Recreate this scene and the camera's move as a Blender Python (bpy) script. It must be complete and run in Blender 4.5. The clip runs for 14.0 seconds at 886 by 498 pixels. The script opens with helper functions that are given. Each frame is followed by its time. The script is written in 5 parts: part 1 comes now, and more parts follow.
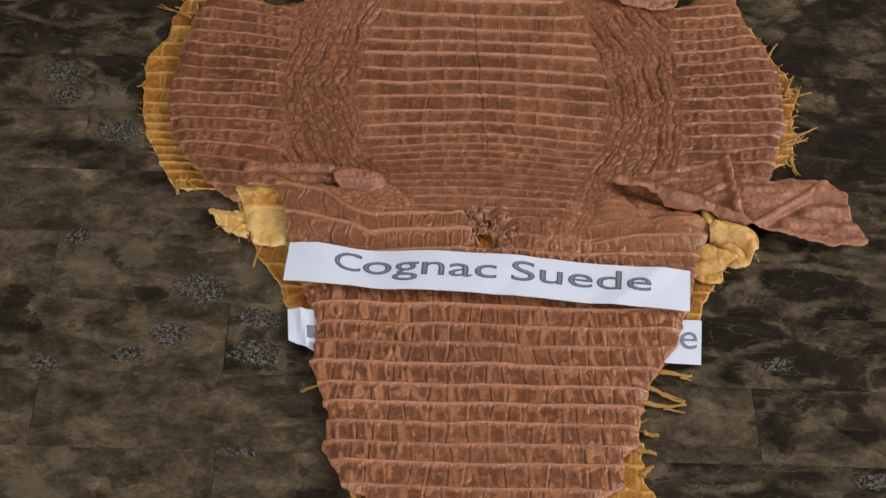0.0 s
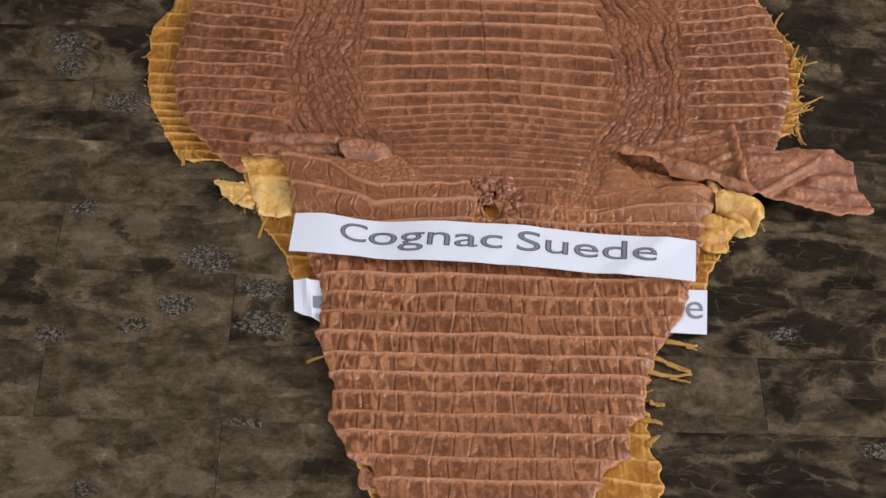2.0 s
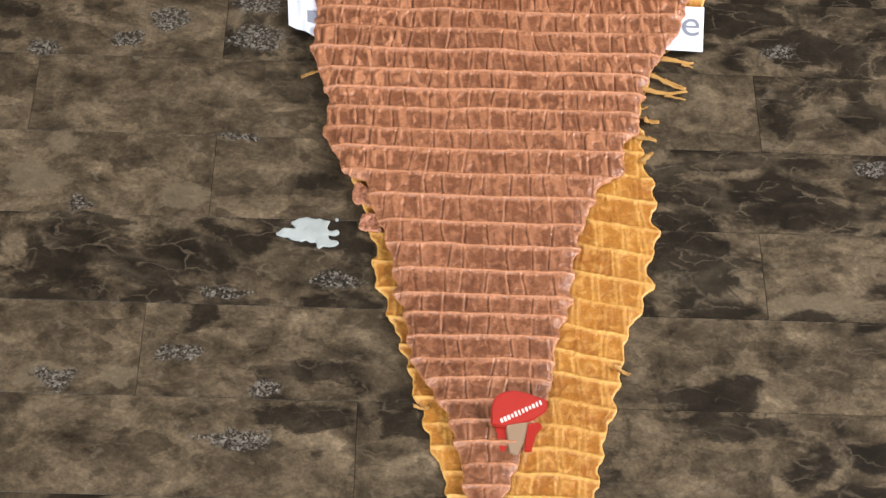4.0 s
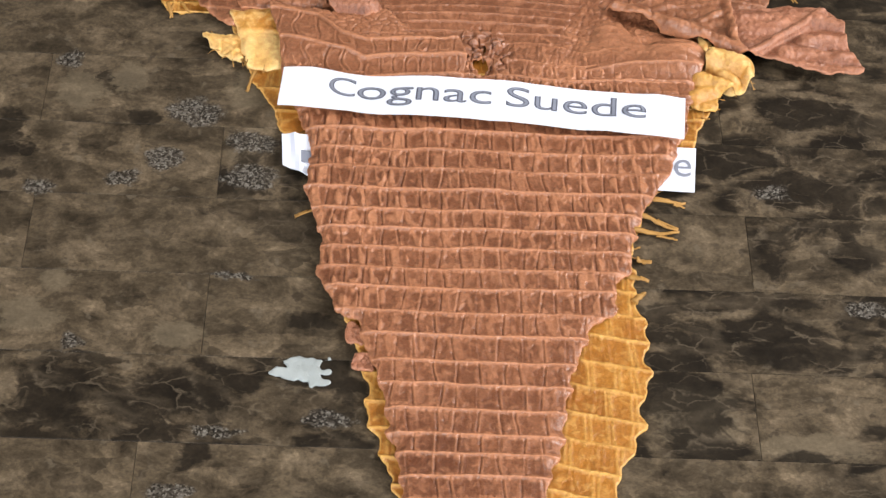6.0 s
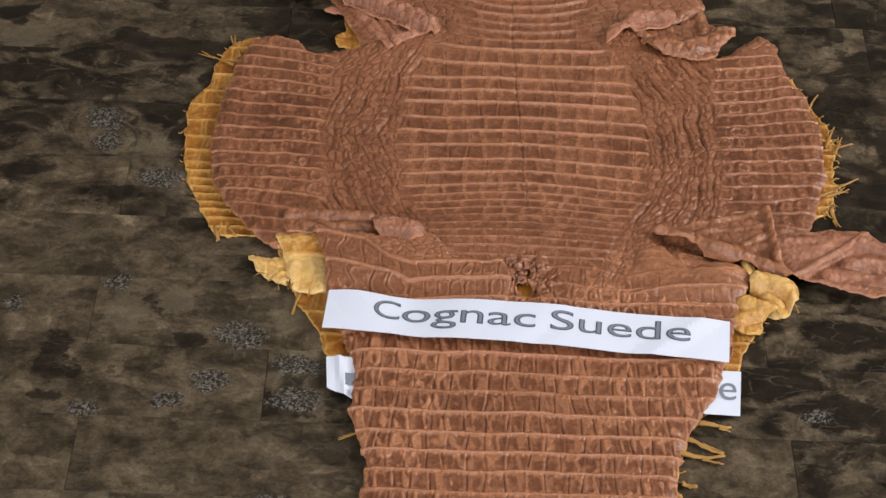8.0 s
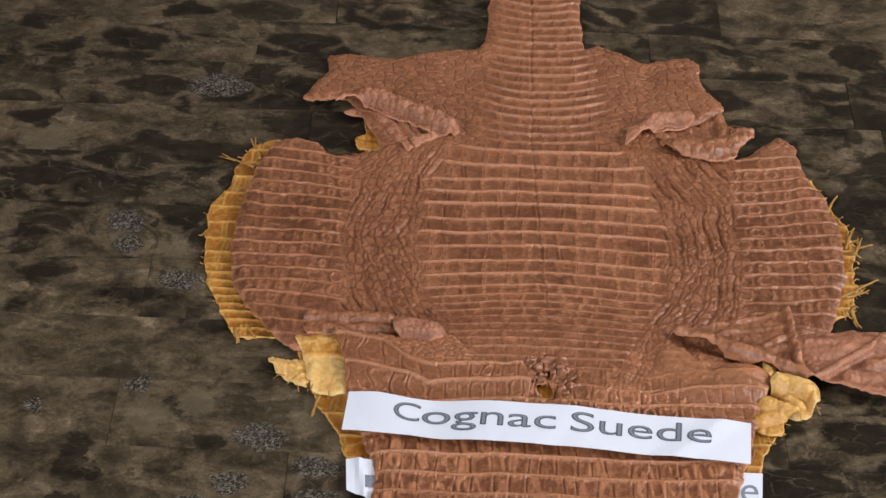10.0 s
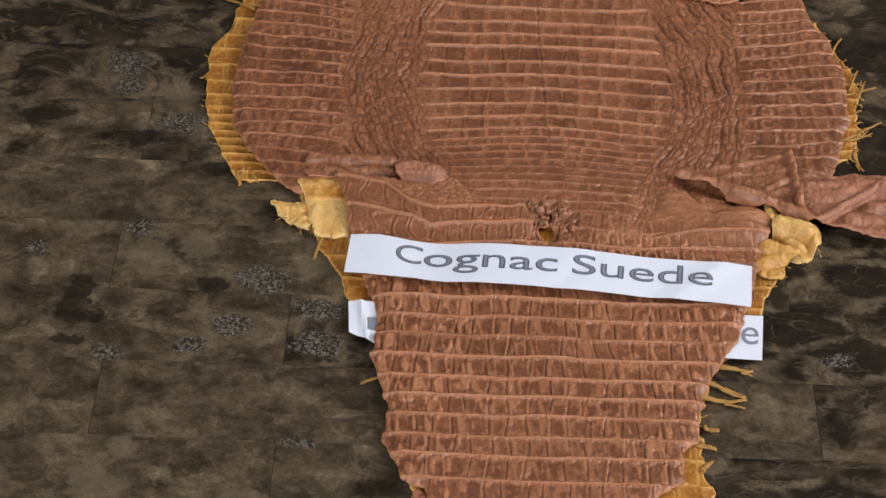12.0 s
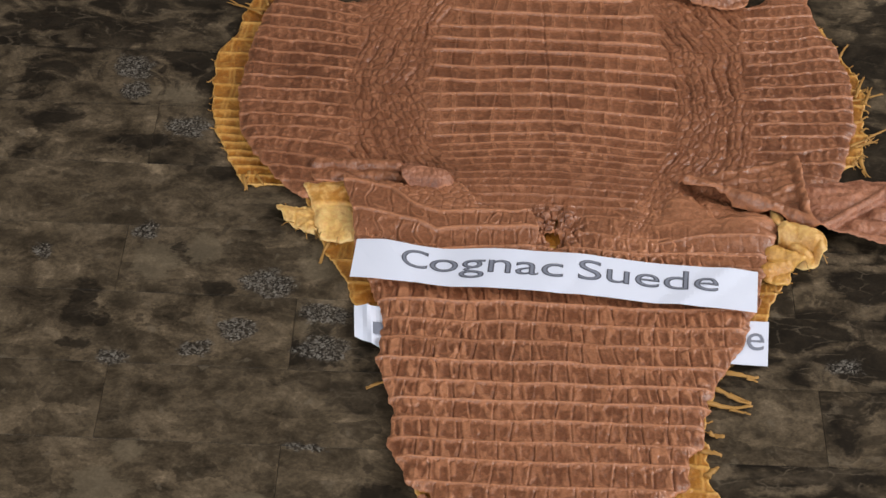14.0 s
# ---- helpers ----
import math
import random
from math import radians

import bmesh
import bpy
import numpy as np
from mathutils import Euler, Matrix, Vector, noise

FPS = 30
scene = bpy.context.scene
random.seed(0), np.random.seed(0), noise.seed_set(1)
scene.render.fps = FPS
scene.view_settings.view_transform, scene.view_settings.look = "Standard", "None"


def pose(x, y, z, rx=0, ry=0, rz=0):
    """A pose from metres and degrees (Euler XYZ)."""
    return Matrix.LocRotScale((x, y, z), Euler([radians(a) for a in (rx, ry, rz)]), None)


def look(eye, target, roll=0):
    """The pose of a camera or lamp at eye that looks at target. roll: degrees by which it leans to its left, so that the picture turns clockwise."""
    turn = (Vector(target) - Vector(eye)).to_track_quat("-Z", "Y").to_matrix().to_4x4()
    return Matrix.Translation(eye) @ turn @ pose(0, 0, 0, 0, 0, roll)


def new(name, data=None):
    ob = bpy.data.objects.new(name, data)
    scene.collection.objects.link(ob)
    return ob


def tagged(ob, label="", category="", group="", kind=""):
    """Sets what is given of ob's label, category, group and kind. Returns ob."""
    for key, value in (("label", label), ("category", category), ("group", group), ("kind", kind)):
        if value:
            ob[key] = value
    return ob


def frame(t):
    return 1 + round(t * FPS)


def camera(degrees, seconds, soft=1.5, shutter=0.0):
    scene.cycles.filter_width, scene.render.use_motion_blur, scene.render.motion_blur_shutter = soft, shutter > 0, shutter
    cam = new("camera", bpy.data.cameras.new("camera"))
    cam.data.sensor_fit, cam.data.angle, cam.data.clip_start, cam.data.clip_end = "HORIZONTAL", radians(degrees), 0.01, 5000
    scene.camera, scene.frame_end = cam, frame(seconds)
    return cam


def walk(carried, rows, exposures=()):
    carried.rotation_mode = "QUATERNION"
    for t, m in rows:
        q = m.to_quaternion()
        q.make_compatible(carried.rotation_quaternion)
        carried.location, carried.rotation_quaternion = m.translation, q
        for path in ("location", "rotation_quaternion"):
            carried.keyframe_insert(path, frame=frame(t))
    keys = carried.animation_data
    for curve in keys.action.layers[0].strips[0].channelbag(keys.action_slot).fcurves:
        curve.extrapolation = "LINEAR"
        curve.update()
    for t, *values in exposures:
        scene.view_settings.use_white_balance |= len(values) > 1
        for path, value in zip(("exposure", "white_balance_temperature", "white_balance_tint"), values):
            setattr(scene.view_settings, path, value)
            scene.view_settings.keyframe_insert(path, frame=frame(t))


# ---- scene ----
cam = camera(23.31, 14.0)
EYE = (-0.0333, -1.1228, 1.0150)
# seconds, and the camera's turn in degrees; it pans where it stands
ROWS = [
    (0.0, 47.866, -2.077, 0.178),
    (0.5, 47.854, -2.085, 0.154),
    (0.7, 47.790, -1.913, -0.030),
    (0.9, 47.812, -1.741, 0.663),
    (1.0, 47.798, -1.655, 1.255),
    (1.2, 47.662, -1.633, 1.213),
    (1.5, 47.398, -1.600, 0.451),
    (2.0, 47.076, -1.865, 0.185),
    (2.2, 45.587, -1.989, 0.023),
    (2.5, 43.812, -2.174, 0.029),
    (3.0, 42.232, -2.173, 0.113),
    (3.2, 41.439, -2.152, 0.159),
    (3.6, 40.264, -2.167, 0.252),
    (4.0, 39.499, -2.226, 0.363),
    (4.4, 39.218, -2.305, 0.463),
    (4.8, 39.493, -2.382, 0.522),
    (5.3, 40.730, -2.441, 0.494),
    (5.5, 41.327, -2.448, 0.468),
    (6.0, 43.216, -2.477, 0.352),
    (6.5, 45.001, -2.428, 0.360),
    (7.0, 46.971, -2.031, 0.950),
    (7.5, 49.087, -1.671, 1.322),
    (8.0, 49.123, -1.723, 1.263),
    (8.5, 49.152, -1.820, 1.257),
    (8.7, 50.033, -1.742, 1.233),
    (9.0, 50.466, -1.626, 1.478),
    (9.2, 50.737, -1.550, 1.530),
    (9.6, 51.467, -1.415, 1.620),
    (10.0, 51.821, -1.318, 1.613),
    (10.4, 51.768, -1.257, 1.559),
    (10.8, 51.274, -1.231, 1.510),
    (11.3, 49.985, -1.246, 1.533),
    (11.5, 49.280, -1.318, 1.521),
    (12.0, 47.632, -1.304, 1.673),
    (12.5, 46.849, -1.302, 1.673),
    (13.0, 46.507, -1.410, 1.828),
    (13.5, 47.292, -1.407, 1.878),
    (14.0, 47.757, -1.347, 1.921),
]
EXPOSURES = [(0.0, -0.1), (0.5, 0.05), (2.0, 0.1), (2.5, 0.25), (3.0, 0.65), (3.6, 0.85), (5.3, 1.07), (6.0, 0.8), (7.0, 0.3), (7.5, 0.2), (9.0, 0.2), (11.4, 0.23), (12.0, 0.12), (14.0, 0.1)]
walk(cam, [(t, pose(*EYE, rx, ry, rz)) for t, rx, ry, rz in ROWS], EXPOSURES)

# ---- light: daylight from a wide unseen side window, and an added fill from behind ----
world = bpy.data.worlds.new("world")
scene.world = world
world.use_nodes = True
sky = world.node_tree.nodes.new("ShaderNodeTexSky")
sky.sky_type, sky.sun_disc, sky.sun_elevation, sky.sun_rotation = "NISHITA", False, radians(40), radians(20)
world.node_tree.links.new(sky.outputs[0], world.node_tree.nodes["Background"].inputs[0])
world.node_tree.nodes["Background"].inputs[1].default_value = 0.12


def area_light(name, at, target, width, height, watts, colour):
    data = bpy.data.lights.new(name, "AREA")
    data.shape, data.size, data.size_y, data.energy, data.color = "RECTANGLE", width, height, watts, colour
    ob = new(name, data)
    ob.matrix_world = look(at, target)
    return ob


area_light("window_daylight", (2.5, -0.2, 1.62), (0.0, 0.0, 0.35), 2.2, 1.35, 80, (1.0, 0.98, 0.955))
# fill lamp added behind the camera to even out left and right
area_light("back_fill_light", (-1.3, -2.9, 1.62), (-0.1, 0.0, 0.2), 1.5, 1.35, 68, (0.95, 0.975, 1.0))


# ---- materials ----
def material(name):
    mat = bpy.data.materials.new(name)
    mat.use_nodes = True
    return mat, mat.node_tree.nodes, mat.node_tree.links, mat.node_tree.nodes["Principled BSDF"]


def node(nodes, kind, **values):
    n = nodes.new(kind)
    for key, value in values.items():
        n.inputs[key].default_value = value
    return n


def ramp(nodes, links, source, stops):
    n = nodes.new("ShaderNodeValToRGB")
    links.new(source, n.inputs[0])
    while len(n.color_ramp.elements) < len(stops):
        n.color_ramp.elements.new(0.5)
    for e, (p, c) in zip(n.color_ramp.elements, stops):
        e.position, e.color = p, (*c, 1) if isinstance(c, tuple) else (c, c, c, 1)
    return n.outputs[0]


def mix(nodes, links, factor, a, b, blend="MIX"):
    n = nodes.new("ShaderNodeMix")
    n.data_type, n.blend_type = "RGBA", blend
    for socket, value in ((n.inputs[0], factor), (n.inputs[6], a), (n.inputs[7], b)):
        if isinstance(value, bpy.types.NodeSocket):
            links.new(value, socket)
        elif isinstance(value, tuple):
            socket.default_value = (*value, 1)
        else:
            socket.default_value = value
    return n.outputs[2]


def calc(nodes, links, op, a, b=0.0, c=0.0):
    n = nodes.new("ShaderNodeMath")
    n.operation = op
    for socket, value in zip(n.inputs, (a, b, c)):
        if isinstance(value, bpy.types.NodeSocket):
            links.new(value, socket)
        else:
            socket.default_value = value
    return n.outputs[0]


def bumped(nodes, links, shader, height, strength, distance):
    b = node(nodes, "ShaderNodeBump", Strength=strength, Distance=distance)
    links.new(height, b.inputs["Height"])
    links.new(b.outputs[0], shader.inputs["Normal"])


def hide_material(name, deep, mid, ridge, rough, grain=1.0):
    """Dyed reptile leather: tone by scale, with shade painted into creases; rubbed lighter on the ridges, with painted
    glints beside them, and a fine grain.
    """
    mat, nodes, links, bsdf = material(name)
    where = nodes.new("ShaderNodeNewGeometry").outputs["Position"]
    attr = nodes.new("ShaderNodeAttribute")
    attr.attribute_name = "rub_glint"
    tone = nodes.new("ShaderNodeAttribute")
    tone.attribute_name = "tone"
    big = node(nodes, "ShaderNodeTexNoise", Scale=22.0, Detail=4.0)
    fine = node(nodes, "ShaderNodeTexNoise", Scale=900.0, Detail=3.0)
    streak = node(nodes, "ShaderNodeTexNoise", Scale=160.0, Detail=5.0, Distortion=0.6)
    for n in (big, fine, streak):
        links.new(where, n.inputs["Vector"])
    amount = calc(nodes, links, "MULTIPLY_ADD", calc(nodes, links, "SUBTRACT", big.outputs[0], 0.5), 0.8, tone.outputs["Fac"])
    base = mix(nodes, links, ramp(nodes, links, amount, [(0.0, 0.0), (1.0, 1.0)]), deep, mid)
    base = mix(nodes, links, ramp(nodes, links, streak.outputs[0], [(0.5, 0.0), (0.68, 0.42)]), base, ridge)
    base = mix(nodes, links, attr.outputs["Fac"], base, ridge)
    bent = nodes.new("ShaderNodeVectorMath")
    bent.operation = "MULTIPLY_ADD"
    links.new(streak.outputs["Color"], bent.inputs[0])
    bent.inputs[1].default_value = (0.004, 0.004, 0.004)
    links.new(where, bent.inputs[2])
    net = node(nodes, "ShaderNodeTexVoronoi", Scale=270.0)
    net.feature = "DISTANCE_TO_EDGE"
    links.new(bent.outputs[0], net.inputs["Vector"])
    line = ramp(nodes, links, net.outputs["Distance"], [(0.02, 0.5), (0.1, 0.0)])
    line = calc(nodes, links, "MULTIPLY", line, ramp(nodes, links, big.outputs[0], [(0.4, 0.15), (0.62, 1.0)]))
    base = mix(nodes, links, calc(nodes, links, "MULTIPLY", line, grain), base, ridge)
    speck = node(nodes, "ShaderNodeTexNoise", Scale=420.0, Detail=4.0, Roughness=0.65)
    links.new(where, speck.inputs["Vector"])
    base = mix(nodes, links, 0.3, base, ramp(nodes, links, speck.outputs[0], [(0.36, 0.25), (0.64, 0.75)]), "OVERLAY")
    links.new(base, bsdf.inputs["Base Color"])
    links.new(ramp(nodes, links, streak.outputs[0], [(0.3, rough - 0.08), (0.8, rough + 0.12)]), bsdf.inputs["Roughness"])
    bsdf.inputs["Specular IOR Level"].default_value = 0.6
    total = calc(nodes, links, "MULTIPLY_ADD", fine.outputs[0], 0.35, calc(nodes, links, "MULTIPLY_ADD", line, 0.4 * grain, streak.outputs[0]))
    bumped(nodes, links, bsdf, total, 0.75, 0.0015)
    return mat


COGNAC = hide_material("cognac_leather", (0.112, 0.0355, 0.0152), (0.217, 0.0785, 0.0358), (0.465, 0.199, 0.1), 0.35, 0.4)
PINK = hide_material("cognac_suede_underside", (0.17, 0.057, 0.028), (0.31, 0.118, 0.061), (0.5, 0.22, 0.125), 0.5)
PALE_YELLOW = hide_material("pale_yellow_leather", (0.4, 0.16, 0.022), (0.64, 0.33, 0.068), (0.9, 0.61, 0.25), 0.5, 0.2)
YELLOW = hide_material("yellow_leather", (0.27, 0.088, 0.009), (0.4, 0.158, 0.019), (0.68, 0.38, 0.1), 0.45, 0.15)


def plain_material(name, colour, rough, grain=300.0, vary=0.12, strength=0.15):
    mat, nodes, links, bsdf = material(name)
    where = nodes.new("ShaderNodeNewGeometry").outputs["Position"]
    n = node(nodes, "ShaderNodeTexNoise", Scale=grain, Detail=4.0)
    m = node(nodes, "ShaderNodeTexNoise", Scale=grain / 15, Detail=3.0)
    links.new(where, n.inputs["Vector"])
    links.new(where, m.inputs["Vector"])
    dark = tuple(c * (1 - vary) for c in colour)
    links.new(mix(nodes, links, m.outputs[0], dark, colour), bsdf.inputs["Base Color"])
    bsdf.inputs["Roughness"].default_value = rough
    bumped(nodes, links, bsdf, n.outputs[0], strength, 0.001)
    return mat


PAPER = plain_material("white_paper", (0.77, 0.81, 0.95), 0.75, 120.0, 0.05, 0.08)
FRAY = plain_material("yellow_fray", (0.47, 0.245, 0.06), 0.6, 500.0, 0.35, 0.5)
INK = plain_material("grey_ink", (0.25, 0.27, 0.34), 0.6, 260.0, 0.25)
INK_EDGE = plain_material("dark_ink", (0.085, 0.09, 0.125), 0.6)
RED = plain_material("red_plastic", (0.36, 0.018, 0.011), 0.35, 200.0, 0.1, 0.1)
WHITE_INK = plain_material("white_print", (0.8, 0.62, 0.58), 0.5)
PATCH_WHITE = plain_material("white_mottle", (0.52, 0.57, 0.57), 0.6, 500.0, 0.65, 0.6)
TAUPE = plain_material("tan_tongue", (0.3, 0.2, 0.13), 0.5)
PAINT = plain_material("wall_paint", (0.34, 0.3, 0.25), 0.8, 40.0, 0.06)
CEILING = plain_material("ceiling_paint", (0.6, 0.58, 0.55), 0.85, 40.0, 0.04)
SEAM = plain_material("seam_filler", (0.03, 0.026, 0.021), 0.7)


def stone_material():
    """Polished brown emperador-look stone: dark and light clouds, pale veins, patches of grey speckle."""
    mat, nodes, links, bsdf = material("brown_marble_plank")
    where = nodes.new("ShaderNodeNewGeometry").outputs["Position"]
    info = nodes.new("ShaderNodeObjectInfo")
    shift = nodes.new("ShaderNodeVectorMath")
    shift.operation = "MULTIPLY_ADD"
    links.new(info.outputs["Random"], shift.inputs[0])
    shift.inputs[1].default_value = (7.3, 3.1, 0.0)
    links.new(where, shift.inputs[2])
    stretch = nodes.new("ShaderNodeMapping")
    stretch.inputs["Scale"].default_value = (0.85, 1.0, 1.0)
    links.new(shift.outputs[0], stretch.inputs[0])
    at = stretch.outputs[0]
    split = nodes.new("ShaderNodeSeparateColor")
    links.new(info.outputs["Color"], split.inputs[0])
    dark_amount, vein_amount, speck_amount = split.outputs[0], split.outputs[1], split.outputs[2]
    cloud = node(nodes, "ShaderNodeTexNoise", Scale=34.0, Detail=10.0, Roughness=0.72, Distortion=0.4)
    blot = node(nodes, "ShaderNodeTexNoise", Scale=24.0, Detail=8.0, Roughness=0.64, Distortion=0.8)
    fine = node(nodes, "ShaderNodeTexNoise", Scale=170.0, Detail=8.0, Roughness=0.75)
    warp = node(nodes, "ShaderNodeTexNoise", Scale=30.0, Detail=3.0)
    for n in (cloud, blot, fine, warp):
        links.new(at, n.inputs["Vector"])
    base = ramp(nodes, links, cloud.outputs[0], [(0.32, (0.0163, 0.0116, 0.0072)), (0.43, (0.051, 0.0376, 0.0235)), (0.52, (0.0836, 0.0618, 0.0389)), (0.6, (0.1244, 0.0926, 0.0597)), (0.7, (0.1938, 0.1447, 0.0923))])
    base = mix(nodes, links, 0.4, base, ramp(nodes, links, fine.outputs[0], [(0.34, 0.12), (0.66, 0.8)]), "OVERLAY")
    # the stone's grain runs a little aslant; fragments are drawn out along it
    slant = nodes.new("ShaderNodeMapping")
    slant.inputs["Rotation"].default_value = (0, 0, 0.38)
    slant.inputs["Scale"].default_value = (0.8, 1.25, 1.0)
    links.new(at, slant.inputs[0])
    jag = node(nodes, "ShaderNodeTexNoise", Scale=70.0, Detail=6.0, Roughness=0.6)
    links.new(at, jag.inputs["Vector"])
    shaken = nodes.new("ShaderNodeVectorMath")
    shaken.operation = "MULTIPLY_ADD"
    links.new(jag.outputs["Color"], shaken.inputs[0])
    shaken.inputs[1].default_value = (0.016, 0.014, 0.0)
    links.new(slant.outputs[0], shaken.inputs[2])
    broken = shaken.outputs[0]
    # broken fragments, each a little lighter or darker, and small dark pits
    shard = node(nodes, "ShaderNodeTexVoronoi", Scale=52.0, Randomness=1.0)
    links.new(broken, shard.inputs["Vector"])
    base = mix(nodes, links, 0.6, base, ramp(nodes, links, shard.outputs["Color"], [(0.1, 0.22), (0.9, 0.76)]), "OVERLAY")
    small = node(nodes, "ShaderNodeTexNoise", Scale=420.0, Detail=6.0, Roughness=0.7)
    links.new(where, small.inputs["Vector"])
    base = mix(nodes, links, 0.15, base, ramp(nodes, links, small.outputs[0], [(0.36, 0.2), (0.64, 0.78)]), "OVERLAY")
    pit = node(nodes, "ShaderNodeTexNoise", Scale=75.0, Detail=3.0, Roughness=0.5)
    links.new(shift.outputs[0], pit.inputs["Vector"])
    base = mix(nodes, links, ramp(nodes, links, pit.outputs[0], [(0.62, 0.0), (0.68, 0.5)]), base, (0.014, 0.010, 0.007))
    base = mix(nodes, links, ramp(nodes, links, pit.outputs[0], [(0.3, 0.45), (0.36, 0.0)]), base, (0.15, 0.12, 0.085))
    stretch_world = nodes.new("ShaderNodeMapping")
    stretch_world.inputs["Scale"].default_value = (0.5, 1.0, 1.0)
    links.new(where, stretch_world.inputs[0])
    warped = nodes.new("ShaderNodeVectorMath")
    warped.operation = "MULTIPLY_ADD"
    rough_edge = node(nodes, "ShaderNodeTexNoise", Scale=55.0, Detail=5.0, Roughness=0.65)
    links.new(where, rough_edge.inputs["Vector"])
    links.new(rough_edge.outputs["Color"], warped.inputs[0])
    warped.inputs[1].default_value = (0.03, 0.022, 0.0)
    links.new(where, warped.inputs[2])

    crumble = node(nodes, "ShaderNodeTexNoise", Scale=95.0, Detail=9.0, Roughness=0.75)
    links.new(stretch_world.outputs[0], crumble.inputs["Vector"])

    def patches(spots):
        """How far a place is from the nearest of the oval spots (x, y, half width, half depth)."""
        least = None
        for x, y, rx, ry in spots:
            away = nodes.new("ShaderNodeVectorMath")
            away.operation = "MULTIPLY_ADD"
            links.new(warped.outputs[0], away.inputs[0])
            away.inputs[1].default_value = (1 / rx, 1 / ry, 0)
            away.inputs[2].default_value = (-(x + 0.015) / rx, -(y + 0.011) / ry, 0)
            size = nodes.new("ShaderNodeVectorMath")
            size.operation = "LENGTH"
            links.new(away.outputs[0], size.inputs[0])
            least = size.outputs["Value"] if least is None else calc(nodes, links, "MINIMUM", least, size.outputs["Value"])
        return calc(nodes, links, "MULTIPLY_ADD", calc(nodes, links, "SUBTRACT", crumble.outputs[0], 0.5), 2.0, least)

    # pale inclusions
    pale = ramp(nodes, links, patches(PALE_SPOTS), [(0.7, 0.55), (1.15, 0.0)])
    base = mix(nodes, links, pale, base, mix(nodes, links, fine.outputs[0], (0.1, 0.078, 0.05), (0.21, 0.165, 0.11)))
    # dark clouds, more of them on some planks
    edge = calc(nodes, links, "SUBTRACT", 0.70, calc(nodes, links, "MULTIPLY", dark_amount, 0.26))
    dark = ramp(nodes, links, calc(nodes, links, "MULTIPLY", calc(nodes, links, "SUBTRACT", blot.outputs[0], edge), 13.0), [(0.0, 0.0), (1.0, 0.82)])
    # broken cells, some of them dark
    push = nodes.new("ShaderNodeVectorMath")
    push.operation = "MULTIPLY_ADD"
    links.new(warp.outputs["Color"], push.inputs[0])
    push.inputs[1].default_value = (0.02, 0.02, 0.0)
    links.new(broken, push.inputs[2])
    crack = node(nodes, "ShaderNodeTexVoronoi", Scale=27.0)
    crack.feature = "DISTANCE_TO_EDGE"
    links.new(push.outputs[0], crack.inputs["Vector"])
    tint = nodes.new("ShaderNodeSeparateColor")
    cell = node(nodes, "ShaderNodeTexVoronoi", Scale=27.0)
    links.new(push.outputs[0], cell.inputs["Vector"])
    links.new(cell.outputs["Color"], tint.inputs[0])
    chosen = ramp(nodes, links, calc(nodes, links, "MULTIPLY", calc(nodes, links, "SUBTRACT", calc(nodes, links, "MULTIPLY_ADD", dark_amount, 0.88, -0.03), tint.outputs[0]), 6.0), [(0.0, 0.0), (1.0, 1.0)])
    body = ramp(nodes, links, calc(nodes, links, "MULTIPLY_ADD", calc(nodes, links, "SUBTRACT", crumble.outputs[0], 0.5), 0.32, crack.outputs["Distance"]), [(0.05, 0.0), (0.14, 0.86)])
    dark = calc(nodes, links, "MAXIMUM", dark, calc(nodes, links, "MULTIPLY", chosen, body))
    dark = calc(nodes, links, "MAXIMUM", dark, ramp(nodes, links, patches(DARK_SPOTS), [(0.75, 0.78), (1.05, 0.0)]))
    base = mix(nodes, links, dark, base, mix(nodes, links, cloud.outputs[0], (0.003, 0.002, 0.0015), (0.013, 0.010, 0.007)))
    # pale veins along the cracks
    vein = ramp(nodes, links, crack.outputs["Distance"], [(0.0, 0.3), (0.03, 0.2), (0.1, 0.0)])
    vein = calc(nodes, links, "MULTIPLY", vein, calc(nodes, links, "MULTIPLY", vein_amount, ramp(nodes, links, warp.outputs[0], [(0.42, 0.0), (0.58, 1.0)])))
    base = mix(nodes, links, vein, base, (0.125, 0.096, 0.064))
    thin = node(nodes, "ShaderNodeTexVoronoi", Scale=58.0)
    thin.feature = "DISTANCE_TO_EDGE"
    links.new(push.outputs[0], thin.inputs["Vector"])
    hair = calc(nodes, links, "MULTIPLY", ramp(nodes, links, thin.outputs["Distance"], [(0.0, 0.65), (0.045, 0.0)]), calc(nodes, links, "MULTIPLY", vein_amount, ramp(nodes, links, jag.outputs[0], [(0.46, 0.0), (0.58, 1.0)])))
    base = mix(nodes, links, hair, base, (0.13, 0.101, 0.069))
    # crushed grey speckle
    grain = node(nodes, "ShaderNodeTexVoronoi", Scale=760.0)
    links.new(where, grain.inputs["Vector"])
    spread = node(nodes, "ShaderNodeTexNoise", Scale=17.0, Detail=5.0, Roughness=0.6)
    moved = nodes.new("ShaderNodeVectorMath")
    moved.operation = "ADD"
    moved.inputs[1].default_value = (3.7, 9.1, 0.0)
    links.new(at, moved.inputs[0])
    links.new(moved.outputs[0], spread.inputs["Vector"])
    edge = calc(nodes, links, "SUBTRACT", 0.80, calc(nodes, links, "MULTIPLY", speck_amount, 0.2))
    where_speck = ramp(nodes, links, calc(nodes, links, "MULTIPLY", calc(nodes, links, "SUBTRACT", spread.outputs[0], edge), 14.0), [(0.0, 0.0), (1.0, 1.0)])
    near_speck = ramp(nodes, links, patches(SPECK_SPOTS), [(0.7, 0.85), (1.3, 0.0)])
